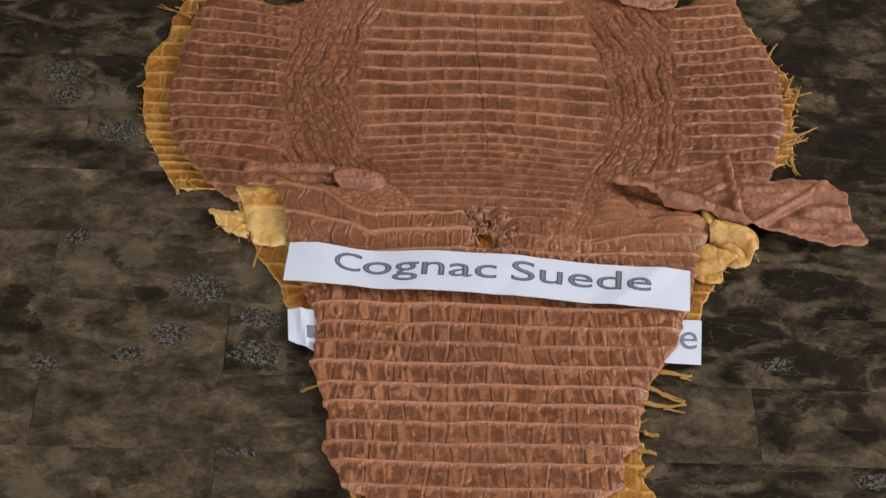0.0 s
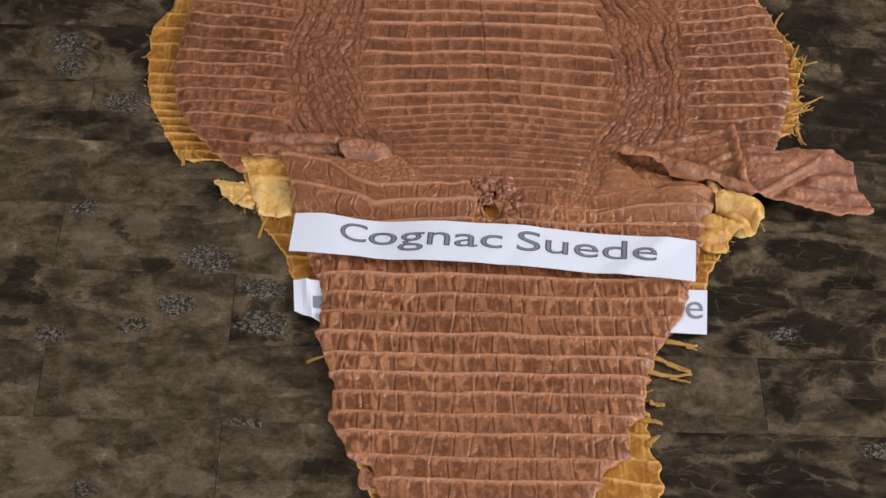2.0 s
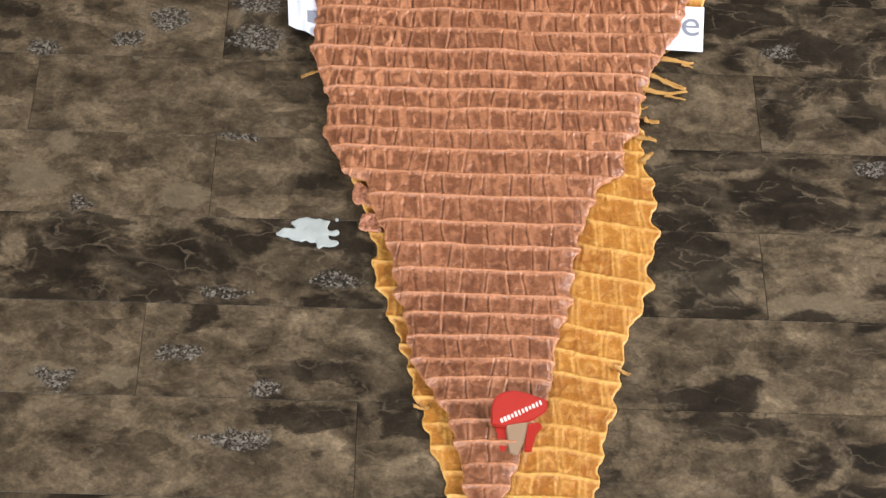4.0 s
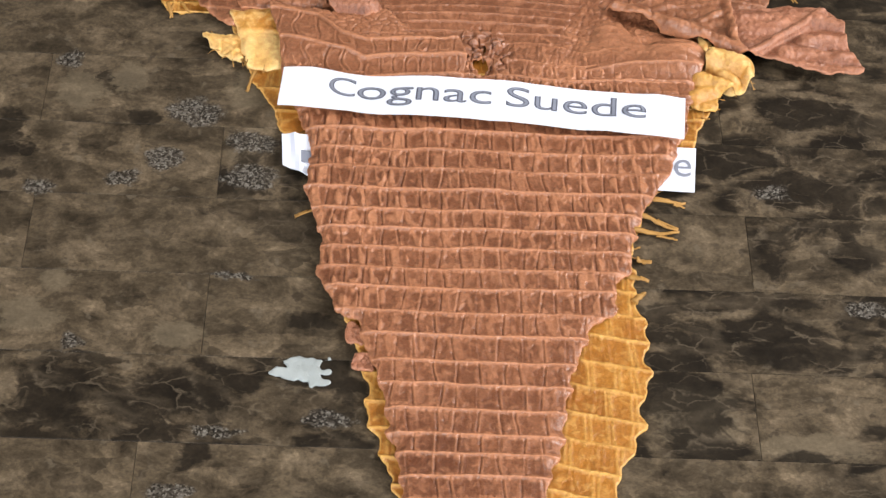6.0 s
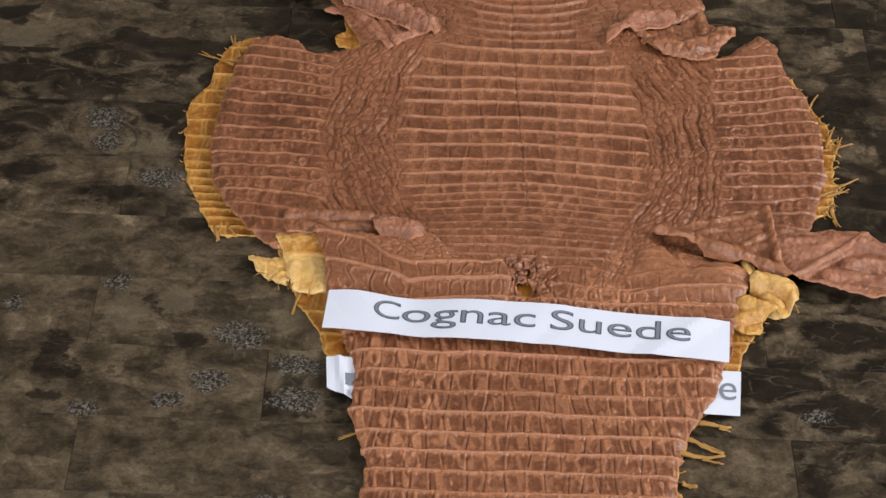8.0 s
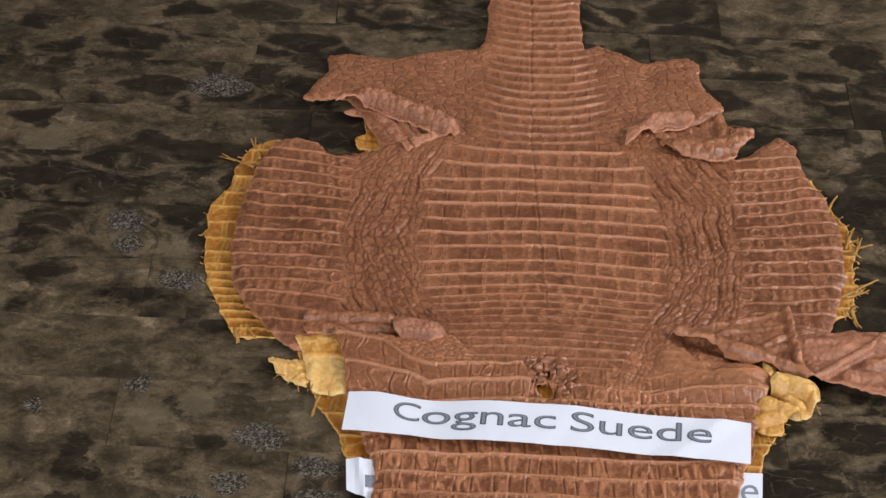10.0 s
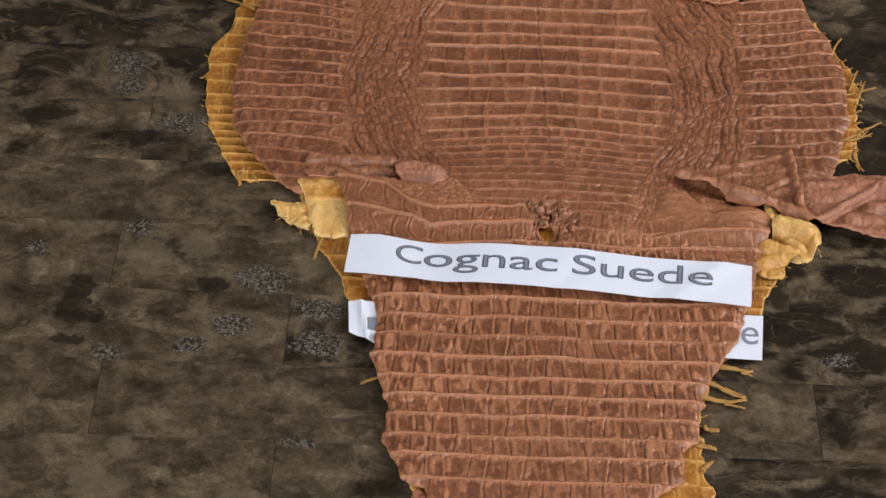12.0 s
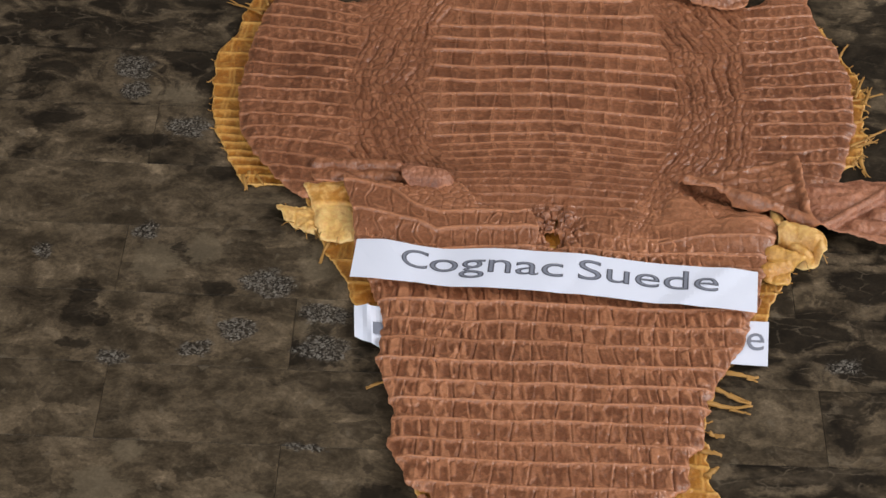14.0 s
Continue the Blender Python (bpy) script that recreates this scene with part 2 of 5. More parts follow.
    where_speck = calc(nodes, links, "MAXIMUM", where_speck, near_speck)
    speck = ramp(nodes, links, grain.outputs["Color"], [(0.3, (0.012, 0.010, 0.008)), (0.5, (0.055, 0.046, 0.037)), (0.75, (0.145, 0.13, 0.112)), (0.95, (0.235, 0.22, 0.195))])
    base = mix(nodes, links, where_speck, base, speck)
    base = mix(nodes, links, 0.22, base, ramp(nodes, links, small.outputs[0], [(0.36, 0.25), (0.64, 0.78)]), "OVERLAY")
    links.new(base, bsdf.inputs["Base Color"])
    links.new(ramp(nodes, links, fine.outputs[0], [(0.3, 0.36), (0.7, 0.55)]), bsdf.inputs["Roughness"])
    bsdf.inputs["Specular IOR Level"].default_value = 0.16
    bumped(nodes, links, bsdf, fine.outputs[0], 0.12, 0.0006)
    return mat


# inclusions of the stone: x, y, half width, half depth
PALE_SPOTS = [(-0.161, -0.248, 0.019, 0.012), (0.231, -0.323, 0.038, 0.011), (-0.230, -0.389, 0.019, 0.011), (-0.188, -0.386, 0.013, 0.008), (-0.257, 0.159, 0.026, 0.013),
    (-0.281, 0.151, 0.009, 0.007), (-0.246, -0.028, 0.018, 0.021), (-0.213, -0.014, 0.016, 0.018), (-0.129, -0.021, 0.018, 0.023), (-0.240, -0.206, 0.012, 0.012),
    (-0.254, -0.236, 0.021, 0.017), (0.160, -0.304, 0.031, 0.031), (0.292, 0.341, 0.009, 0.050), (-0.373, 0.297, 0.027, 0.024), (-0.130, -0.088, 0.015, 0.008)]
DARK_SPOTS = [(0.210, -0.205, 0.044, 0.010), (0.168, -0.240, 0.029, 0.013), (0.217, -0.249, 0.039, 0.012), (0.269, -0.136, 0.030, 0.006), (0.271, -0.158, 0.022, 0.007),
    (-0.077, -0.235, 0.021, 0.008), (-0.218, -0.271, 0.031, 0.006), (-0.233, -0.316, 0.030, 0.012), (-0.153, -0.295, 0.038, 0.020), (-0.070, -0.379, 0.026, 0.011),
    (-0.078, -0.413, 0.036, 0.012), (0.141, -0.391, 0.018, 0.010), (0.172, -0.412, 0.039, 0.010), (-0.290, -0.075, 0.015, 0.028), (-0.290, -0.111, 0.011, 0.007),
    (-0.276, -0.088, 0.009, 0.007), (-0.274, 0.101, 0.023, 0.009), (-0.266, 0.189, 0.006, 0.007), (0.286, 0.251, 0.027, 0.023), (0.267, 0.127, 0.026, 0.020),
    (-0.200, -0.054, 0.012, 0.008), (-0.231, -0.012, 0.006, 0.005), (0.188, -0.041, 0.010, 0.019), (0.247, -0.063, 0.009, 0.004), (-0.244, 0.286, 0.091, 0.016),
    (-0.165, 0.327, 0.042, 0.029)]
SPECK_SPOTS = [(-0.125, -0.074, 0.020, 0.011), (-0.124, -0.109, 0.021, 0.014), (-0.182, -0.090, 0.012, 0.008), (-0.207, -0.111, 0.013, 0.008), (-0.265, -0.121, 0.010, 0.006),
    (-0.226, -0.258, 0.008, 0.009), (-0.130, -0.325, 0.018, 0.005), (-0.063, -0.313, 0.019, 0.007), (-0.154, -0.368, 0.017, 0.006), (-0.102, -0.394, 0.012, 0.007),
    (-0.222, -0.391, 0.016, 0.007), (-0.116, -0.430, 0.022, 0.007), (0.225, -0.107, 0.015, 0.009), (0.277, -0.209, 0.016, 0.007), (-0.293, 0.189, 0.017, 0.016),
    (-0.287, 0.161, 0.011, 0.013), (-0.241, 0.119, 0.019, 0.015), (-0.182, -0.094, 0.012, 0.011), (-0.166, -0.046, 0.023, 0.016), (-0.261, -0.125, 0.011, 0.006),
    (-0.256, 0.001, 0.009, 0.012), (-0.326, -0.021, 0.009, 0.009), (-0.126, -0.198, 0.016, 0.004), (-0.240, 0.380, 0.028, 0.019)]
STONE = stone_material()


# ---- mesh helpers ----
def link_mesh(name, mesh, mat, parent=None, label=""):
    ob = new(name, mesh)
    if mat:
        mesh.materials.append(mat)
    if parent:
        ob.parent = parent
    if label:
        ob["label"] = label
    return ob


def part(name, bm, mat, parent, label=""):
    mesh = bpy.data.meshes.new(name)
    bm.to_mesh(mesh)
    bm.free()
    return link_mesh(name, mesh, mat, parent, label)


def box(bm, lo, hi, bevel=0.0):
    made = bmesh.ops.create_cube(bm, size=1.0)["verts"]
    for v in made:
        v.co = [lo[i] + (hi[i] - lo[i]) * (v.co[i] + 0.5) for i in range(3)]
    if bevel:
        edges = {e for v in made for e in v.link_edges}
        bmesh.ops.bevel(bm, geom=list(edges), offset=bevel, segments=2, affect="EDGES")


def hashed(i, j, seed=0):
    n = np.sin(i * 127.1 + j * 311.7 + seed * 74.7) * 43758.5453
    return n - np.floor(n)


def value_noise(x, y, scale, seed=0):
    """Smooth noise from -1 to 1; scale: metres from knot to knot."""
    x, y = x / scale + 1000, y / scale + 1000
    i, j = np.floor(x), np.floor(y)
    u, v = x - i, y - j
    u, v = u * u * (3 - 2 * u), v * v * (3 - 2 * v)
    low = hashed(i, j, seed) * (1 - u) + hashed(i + 1, j, seed) * u
    high = hashed(i, j + 1, seed) * (1 - u) + hashed(i + 1, j + 1, seed) * u
    return 2 * (low * (1 - v) + high * v) - 1


def cells(x, y, sx, sy, seed=0, jitter=0.8):
    """Irregular cells: distance from the nearest border (0 to about 0.5) and a number for each cell."""
    x, y = x / sx + 1000, y / sy + 1000
    i, j = np.floor(x), np.floor(y)
    best, second = np.full(x.shape, 9.0), np.full(x.shape, 9.0)
    which = np.zeros(x.shape)
    for a in (-1, 0, 1):
        for b in (-1, 0, 1):
            cx = i + a + 0.5 + jitter * (hashed(i + a, j + b, seed) - 0.5)
            cy = j + b + 0.5 + jitter * (hashed(i + a, j + b, seed + 9) - 0.5)
            d = np.hypot(x - cx, y - cy)
            closer = d < best
            second = np.where(closer, best, np.minimum(second, d))
            which = np.where(closer, hashed(i + a, j + b, seed + 5), which)
            best = np.minimum(best, d)
    return second - best, which


def step01(a, b, x):
    t = np.clip((x - a) / (b - a), 0, 1)
    return t * t * (3 - 2 * t)


def spline(points, ragged=0.0, seed=0, per=14):
    """A closed smooth outline through the points, with a torn edge of that many metres."""
    p = np.array(points, float)
    t = np.linspace(0, 1, per, endpoint=False)[None, :, None]
    a, b, c, d = (np.roll(p, k, axis=0)[:, None, :] for k in (1, 0, -1, -2))
    q = 0.5 * (2 * b + (c - a) * t + (2 * a - 5 * b + 4 * c - d) * t**2 + (3 * b - a - 3 * c + d) * t**3)
    q = 0.6 * q + 0.4 * (b + (c - b) * t)
    q = q.reshape(-1, 2)
    if ragged:
        away = np.roll(q, -1, axis=0) - np.roll(q, 1, axis=0)
        away = np.stack([away[:, 1], -away[:, 0]], 1) / (np.linalg.norm(away, axis=1)[:, None] + 1e-9)
        n = value_noise(q[:, 0], q[:, 1], 0.006, seed) + 0.8 * value_noise(q[:, 0], q[:, 1], 0.014, seed + 2) + 0.8 * value_noise(q[:, 0], q[:, 1], 0.0026, seed + 1)
        q = q + away * (ragged * n)[:, None]
    return q


def sheet(name, loops, mat, parent, relief, step=0.0011, thick=0.0015, label="", droop=0.0, pale_rim=0.95):
    """A thin sheet of leather inside closed outlines. relief(x, y) gives its height, how pale it is by rubbing and
    painted glints, and how toned it is.
    """
    every = np.concatenate(loops)
    lo, hi = every.min(0) - 2 * step, every.max(0) + 2 * step
    nx, ny = (np.ceil((hi - lo) / step)).astype(int)
    inside = np.zeros((ny, nx), bool)
    middle = lo[0] + (np.arange(nx) + 0.5) * step
    for r in range(ny):
        yy = lo[1] + (r + 0.5) * step
        for q in loops:
            a, b = q, np.roll(q, -1, axis=0)
            hit = (a[:, 1] > yy) != (b[:, 1] > yy)
            for xc in a[hit, 0] + (yy - a[hit, 1]) / (b[hit, 1] - a[hit, 1]) * (b[hit, 0] - a[hit, 0]):
                inside[r] ^= middle > xc
    gx, gy = np.meshgrid(lo[0] + np.arange(nx + 1) * step, lo[1] + np.arange(ny + 1) * step)
    xy = np.stack([gx.ravel(), gy.ravel()], 1)
    r, c = np.nonzero(inside)
    w = nx + 1
    quads = np.stack([r * w + c, r * w + c + 1, (r + 1) * w + c + 1, (r + 1) * w + c], 1)
    pad = np.pad(inside, 1)
    rim = np.concatenate([quads[~pad[r, c + 1]][:, [0, 1]], quads[~pad[r + 1, c + 2]][:, [1, 2]], quads[~pad[r + 2, c + 1]][:, [2, 3]], quads[~pad[r + 1, c]][:, [3, 0]]])
    for _ in range(5):
        total, count = np.zeros_like(xy), np.zeros(len(xy))
        for a, b in ((0, 1), (1, 0)):
            np.add.at(total, rim[:, a], xy[rim[:, b]])
            np.add.at(count, rim[:, a], 1)
        on = count > 0
        xy[on] = 0.5 * xy[on] + 0.5 * total[on] / count[on][:, None]
    used = np.unique(quads)
    number = np.full(len(xy), -1)
    number[used] = np.arange(len(used))
    quads, rim = number[quads], number[rim]
    xy = xy[used]
    z, rub_glint, tone = relief(xy[:, 0], xy[:, 1])
    if droop:
        # the outermost centimetre hangs a little lower, and waves
        deep = np.zeros((ny + 1) * w, int)
        deep[used] = 1
        deep[used[np.unique(rim)]] = 0
        deep = deep.reshape(ny + 1, w)
        left = deep.copy()
        for _ in range(max(2, round(0.008 / step))):
            core = np.zeros_like(left)
            core[1:-1, 1:-1] = left[1:-1, 1:-1] & left[:-2, 1:-1] & left[2:, 1:-1] & left[1:-1, :-2] & left[1:-1, 2:]
            deep, left = deep + core, core
        near = 1 - np.minimum(deep.ravel()[used] * step / 0.009, 1)
        z = z - near**2 * droop * (0.75 + 0.5 * value_noise(xy[:, 0], xy[:, 1], 0.012, 77))
        rub_glint = np.clip(rub_glint + 0.45 * near**6, 0, 1)
    edge = np.unique(rim)
    rub_glint[edge] = np.maximum(rub_glint[edge], pale_rim)
    below = np.full(len(xy), -1)
    below[edge] = len(xy) + np.arange(len(edge))
    skirt = np.stack([rim[:, 1], rim[:, 0], below[rim[:, 0]], below[rim[:, 1]]], 1)
    co = np.concatenate([np.column_stack([xy, z]), np.column_stack([xy[edge], z[edge] - thick])])
    faces = np.concatenate([quads, skirt])
    mesh = bpy.data.meshes.new(name)
    mesh.vertices.add(len(co))
    mesh.vertices.foreach_set("co", co.ravel())
    mesh.loops.add(faces.size)
    mesh.loops.foreach_set("vertex_index", faces.ravel().astype(np.int32))
    mesh.polygons.add(len(faces))
    mesh.polygons.foreach_set("loop_start", np.arange(0, faces.size, 4, dtype=np.int32))
    mesh.polygons.foreach_set("use_smooth", np.ones(len(faces), bool))
    mesh.update(calc_edges=True)
    for key, values in (("rub_glint", rub_glint), ("tone", tone)):
        layer = mesh.attributes.new(key, "FLOAT", "POINT")
        layer.data.foreach_set("value", np.concatenate([values, values[edge]]).astype(np.float32))
    return link_mesh(name, mesh, mat, parent, label)


def empty(name, at, label, category, group=""):
    ob = new(name)
    ob.empty_display_size = 0.05
    ob.location = at
    return tagged(ob, label, category, group)


# ---- relief of the hides ----
AXIS = 0.029
# how far apart the scale rows lie along the hide
_rows = np.array([-0.4178, -0.4041, -0.3881, -0.3747, -0.3576, -0.3405, -0.3260, -0.3069, -0.2875, -0.2694, -0.2487, -0.2304, -0.2099, -0.1934, -0.1748, -0.1575,
    -0.1406, -0.1214, -0.1018, -0.0841, -0.0655, -0.0460, -0.0264, -0.0069, 0.0109, 0.0285, 0.0377, 0.0476, 0.0563, 0.0639, 0.0715, 0.0798,
    0.0876, 0.0954, 0.1039, 0.1138, 0.1279, 0.1428, 0.1607, 0.1775, 0.1939, 0.2134, 0.2289, 0.2445, 0.2627, 0.2827, 0.3000])
_rows = np.concatenate([_rows[0] - 0.0145 * np.arange(12, 0, -1), _rows, _rows[-1] + 0.0125 * np.arange(1, 30)])
_phase = np.arange(len(_rows), dtype=float)
_pitch = np.gradient(_rows)


def scale_rows(x, y, width, bend=0.0, seed=0, shift=0.0):
    """Rows of near-square scales: a raised fold between rows, a thin crease between scales."""
    legs = np.exp(-(((y - 0.012) / 0.025) ** 2)) * step01(0.02, 0.05, np.abs(x - AXIS))
    yy = y + 0.0075 * legs * value_noise(x, y, 0.035, seed + 12) + bend * (x - AXIS) ** 2 + 0.0012 * value_noise(x, y * 0.4, 0.03, seed + 3) + 0.0004 * value_noise(x, y, 0.006, seed + 4)
    q = np.interp(yy, _rows, _phase) + shift
    pitch = np.interp(yy, _rows, _pitch)
    near = np.round(q)
    fold = np.abs(q - near) * pitch
    row = np.floor(q)
    strong = 0.75 + 0.5 * hashed(near, near * 0, seed + 2) + 0.25 * value_noise(x, near * 0.37, 0.02, seed)
    k = (x - AXIS + 0.0006 * value_noise(x, y, 0.012, seed + 6) + 0.0025 * value_noise(x, y, 0.05, seed + 7)) / width + 0.2 * hashed(row, row * 0, seed + 1) + 50
    k = k + 0.35 * (hashed(np.round(k), row, seed + 13) - 0.5) * (q - row)
    cell = np.floor(k)
    gap = np.full(x.shape, 9.0)
    for a in (-1, 0, 1, 2):
        off = k - (cell + a + 0.4 * (hashed(cell + a, row, seed) - 0.5))
        gap = np.where(np.abs(off) < np.abs(gap), off, gap)
    gap = gap * width
    tint = hashed(np.floor(k + 0.25), row, seed + 8)
    return fold, np.abs(gap), pitch, strong, tint, gap


def cognac_relief(x, y):
    s = np.abs(x - AXIS)
    tail = step01(0.03, 0.0, y - 0.022 * step01(0.075, 0.1, s) + 0.012 * value_noise(x, y, 0.03, 5))
    neck = step01(0.285, 0.305, y)
    half = np.interp(y, [0.02, 0.05, 0.1, 0.17, 0.25, 0.29, 0.3, 0.36, 0.5], [0.05, 0.062, 0.085, 0.096, 0.088, 0.072, 0.045, 0.05, 0.036])
    soft = 0.006 + 0.008 * neck
    centre = np.maximum(1 - step01(half - soft, half + soft, s + 0.004 * value_noise(x, y, 0.012, 8)), tail)
    side = step01(0.145, 0.156, s + 0.004 * value_noise(x, y, 0.012, 9)) * (1 - tail) * (1 - neck)
    flank = np.clip(1 - centre - side, 0, 1)
    # middle and tail
    width = np.interp(y, [-0.4, -0.1, 0.0, 0.1, 0.3], [0.0135, 0.0118, 0.0115, 0.0138, 0.0148])
    fold, gap, pitch, strong, tint, signed = scale_rows(x, y, width, np.interp(y, [0.0, 0.1, 0.25, 0.3, 0.36], [0.0, 0.5, -0.4, -2.5, -5.0]), 0)
    wide = np.interp(y, [-0.4, -0.05, 0.03, 0.09, 0.13, 0.25], [0.001, 0.0013, 0.0008, 0.0008, 0.0012, 0.0015])
    ridge = np.exp(-((fold / wide) ** 4))
    foot = np.clip((fold - wide) / 0.0016, 0, 1)
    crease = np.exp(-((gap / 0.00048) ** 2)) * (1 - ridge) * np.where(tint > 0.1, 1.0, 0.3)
    lip = np.exp(-(((signed - 0.0012 * np.where(tint > 0.35, 1, -1)) / 0.0006) ** 2)) * (1 - ridge)
    frill = np.exp(-(((fold - wide - 0.0008) / 0.0009) ** 2)) * np.clip(2.2 * value_noise(x, y * 0.15, 0.0016, 37), 0, 1) * tail
    rim = np.exp(-(((fold - wide - 0.001) / 0.0009) ** 2))
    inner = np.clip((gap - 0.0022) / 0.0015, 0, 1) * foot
    high = np.interp(y, [-0.4, -0.05, 0.03, 0.09, 0.13, 0.25], [0.0011, 0.0014, 0.0011, 0.0007, 0.0014, 0.0017])
    wrinkle = value_noise(x, y * 0.22, 0.0023, 31) * (0.5 + 0.5 * value_noise(x, y, 0.02, 32))
    blotch = 0.5 + 0.5 * value_noise(x, y * 0.6, 0.0035, 33) * (0.6 + 0.4 * value_noise(x, y, 0.02, 34))
    faint = step01(0.135, 0.06, y) * (1 - tail)
    pattern = high * strong * ridge - high * crease * (0.5 + 0.35 * tail) * (1 - 0.5 * faint) + 0.25 * high * lip + 0.35 * high * frill - 0.22 * high * inner + (0.0001 + 0.00016 * tail) * wrinkle
    lighter = np.clip(0.95 * strong, 0, 1) * ridge * (1 - 0.6 * faint) * (1 - 0.4 * neck) * (1 - 0.5 * step01(0.3, 0.31, y) * step01(0.34, 0.32, y))
    lively = tail * (0.25 + 0.75 * step01(-0.36, -0.16, y)) * (0.6 + 0.4 * step01(0.02, 0.07, np.abs(x - AXIS)))
    lean = x + 0.12 * (y - np.round(y / 0.0185) * 0.0185)
    fleck = step01(0.12, 0.5, value_noise(lean, y * 0.22, 0.0027, 36) + 0.5 * value_noise(x, y, 0.006, 38)) * np.clip(foot * 1.5, 0, 1)
    loop = np.exp(-(((np.hypot(1 - 2 * gap / (0.95 * width), 0.8 - 1.6 * fold / pitch) - 0.6) / 0.12) ** 2)) * (tint > 0.55)
    # rubbed ridges, plus glints painted pale along the scale lips
    rub_glint_c = np.maximum(lighter, np.clip(1.1 * lip * blotch * (tint > 0.15) + 0.35 * rim * blotch + 0.6 * frill, 0, 0.75) * (0.12 + 0.88 * tail))
    rub_glint_c = np.maximum(rub_glint_c, lively * np.clip(0.85 * fleck + 0.5 * loop * blotch, 0, 0.8))
    pattern = pattern + lively * (0.0008 * fleck + 0.0005 * loop)
    spine = np.interp(y, [0.09, 0.118, 0.158, 0.208, 0.26, 0.306, 0.339], [0.0319, 0.0296, 0.0277, 0.0258, 0.0229, 0.0221, 0.0221])
    seam = np.exp(-(((x - spine - 0.0012 * value_noise(x * 0, y, 0.012, 3)) / 0.0009) ** 2)) * step01(0.06, 0.12, y)
    pattern = pattern - 0.0007 * seam
    tick = np.exp(-(((gap - 0.0006) / 0.00055) ** 2)) * (1 - ridge) * (1 - tail) * (tint > 0.3) * step01(0.05, 0.1, y)
    hem = np.exp(-(((fold - wide - 0.0019) / 0.0005) ** 2)) * step01(-0.1, 0.35, value_noise(x, y * 0.6, 0.009, 39))
    belly = (1 - tail) * step01(0.05, 0.1, y)
    # ticks: thin highlights beside the belly creases, put into the colour
    rub_glint_c = np.maximum(rub_glint_c, np.clip(1.0 * tick * step01(0.55, 0.35, fold / pitch) + 0.55 * hem * belly, 0, 0.9)) * (1 - 0.6 * seam)
    pattern = pattern + 0.0007 * tick
    # flank: columns of pebbles between long wrinkles
    bow = s - half + 0.004 * step01(0.16, 0.3, y)
    sway = bow + 0.005 * value_noise(x, y, 0.028, 17) + 0.0012 * value_noise(bow, y, 0.007, 18)
    edge1, id1 = cells(sway + 0.5 * np.sign(x - AXIS), y, 0.0056, 0.0098, 11, 0.65)
    lane = sway / 0.0112
    off = np.abs(lane - np.round(lane)) * 0.0112
    long = np.exp(-((off / 0.0013) ** 2)) * np.clip(0.42 + 0.9 * value_noise(np.round(lane) * 0.013 + np.sign(x - AXIS), y, 0.03, 20), 0, 1)
    stone = step01(-0.05, 0.38, edge1)
    small = step01(0.1, 0.03, y) + neck
    edge3, id3 = cells(x, y, 0.0045, 0.0045, 13, 0.8)
    stone = stone * (1 - np.clip(small, 0, 1)) + np.clip(small, 0, 1) * step01(0.0, 0.22, edge3)
    edge4, id4 = cells(x, y, 0.0085, 0.007, 14, 0.85)
    stone = stone * (1 - neck) + neck * step01(0.0, 0.18, edge4)
    long = long * (1 - neck)
    pebble = 0.0009 * stone - 0.002 * long * (1 - 0.6 * np.clip(small, 0, 1)) + 0.0013 * value_noise(x, y * 0.3, 0.012, 19)
    rub_f = 0.5 * step01(0.15, 0.5, edge1) * id1 * (1 - long) * (1 - neck) + 0.3 * stone * id4 * neck + 0.03
    # outer rows
    oval = np.hypot(1 - 2 * gap / (0.9 * width), 1 - 2 * fold / pitch)
    ring = np.exp(-(((oval - 0.62) / 0.13) ** 2)) * (tint > 0.3)
    roots = step01(-0.07, -0.02, y) * step01(0.06, 0.03, y) * tail
    fringe_zone = step01(0.03, 0.012, np.abs(s - half)) * (1 - tail) * step01(0.08, 0.12, y) * (1 - neck) * 0.5
    ringed = np.clip(roots + fringe_zone, 0, 1)
    pattern = pattern + 0.0007 * ring * ringed
    rub_glint_c = np.maximum(rub_glint_c, 0.62 * ring * ringed)
    rise = (0.05 + 0.12 * step01(0.1, 0.27, y)) * (s - 0.15)
    even = np.interp((y - rise) / 0.0146 + 30.0, _phase, _rows)
    fold2, gap2, pitch2, strong2, tint2, _ = scale_rows(x, even, 0.0145, 0.0, 40, 0.4)
    fold2, pitch2 = fold2 / pitch2 * 0.0146, 0.0146
    ridge2 = np.exp(-((fold2 / 0.0011) ** 4)) * step01(0.03, 0.1, y + 0.02 * value_noise(x, y, 0.03, 41))
    crease2 = np.exp(-((gap2 / 0.0009) ** 2)) * (1 - ridge2)
    knob = np.exp(-(((gap2 - 0.004) / 0.0012) ** 2)) * np.exp(-(((fold2 - 0.32 * pitch2) / (0.16 * pitch2)) ** 2))
    outer = 0.0011 * strong2 * ridge2 - 0.0004 * crease2 + 0.0006 * knob * (tint2 > 0.4) + 0.0004 * value_noise(x, y, 0.005, 44)
    rub_s = 0.6 * ridge2 * np.clip(strong2, 0, 1.2) + 0.35 * knob * (tint2 > 0.4) + 0.15 * np.clip(value_noise(x, y, 0.006, 45), 0, 1)
    oval2 = np.hypot(1 - 2 * gap2 / 0.0125, 1 - 2 * fold2 / pitch2)
    ring2 = np.exp(-(((oval2 - 0.6) / 0.13) ** 2)) * (tint2 > 0.35) * step01(0.05, 0.1, y)
    inner_ring = 0.5 + 0.8 * step01(0.182, 0.165, s)
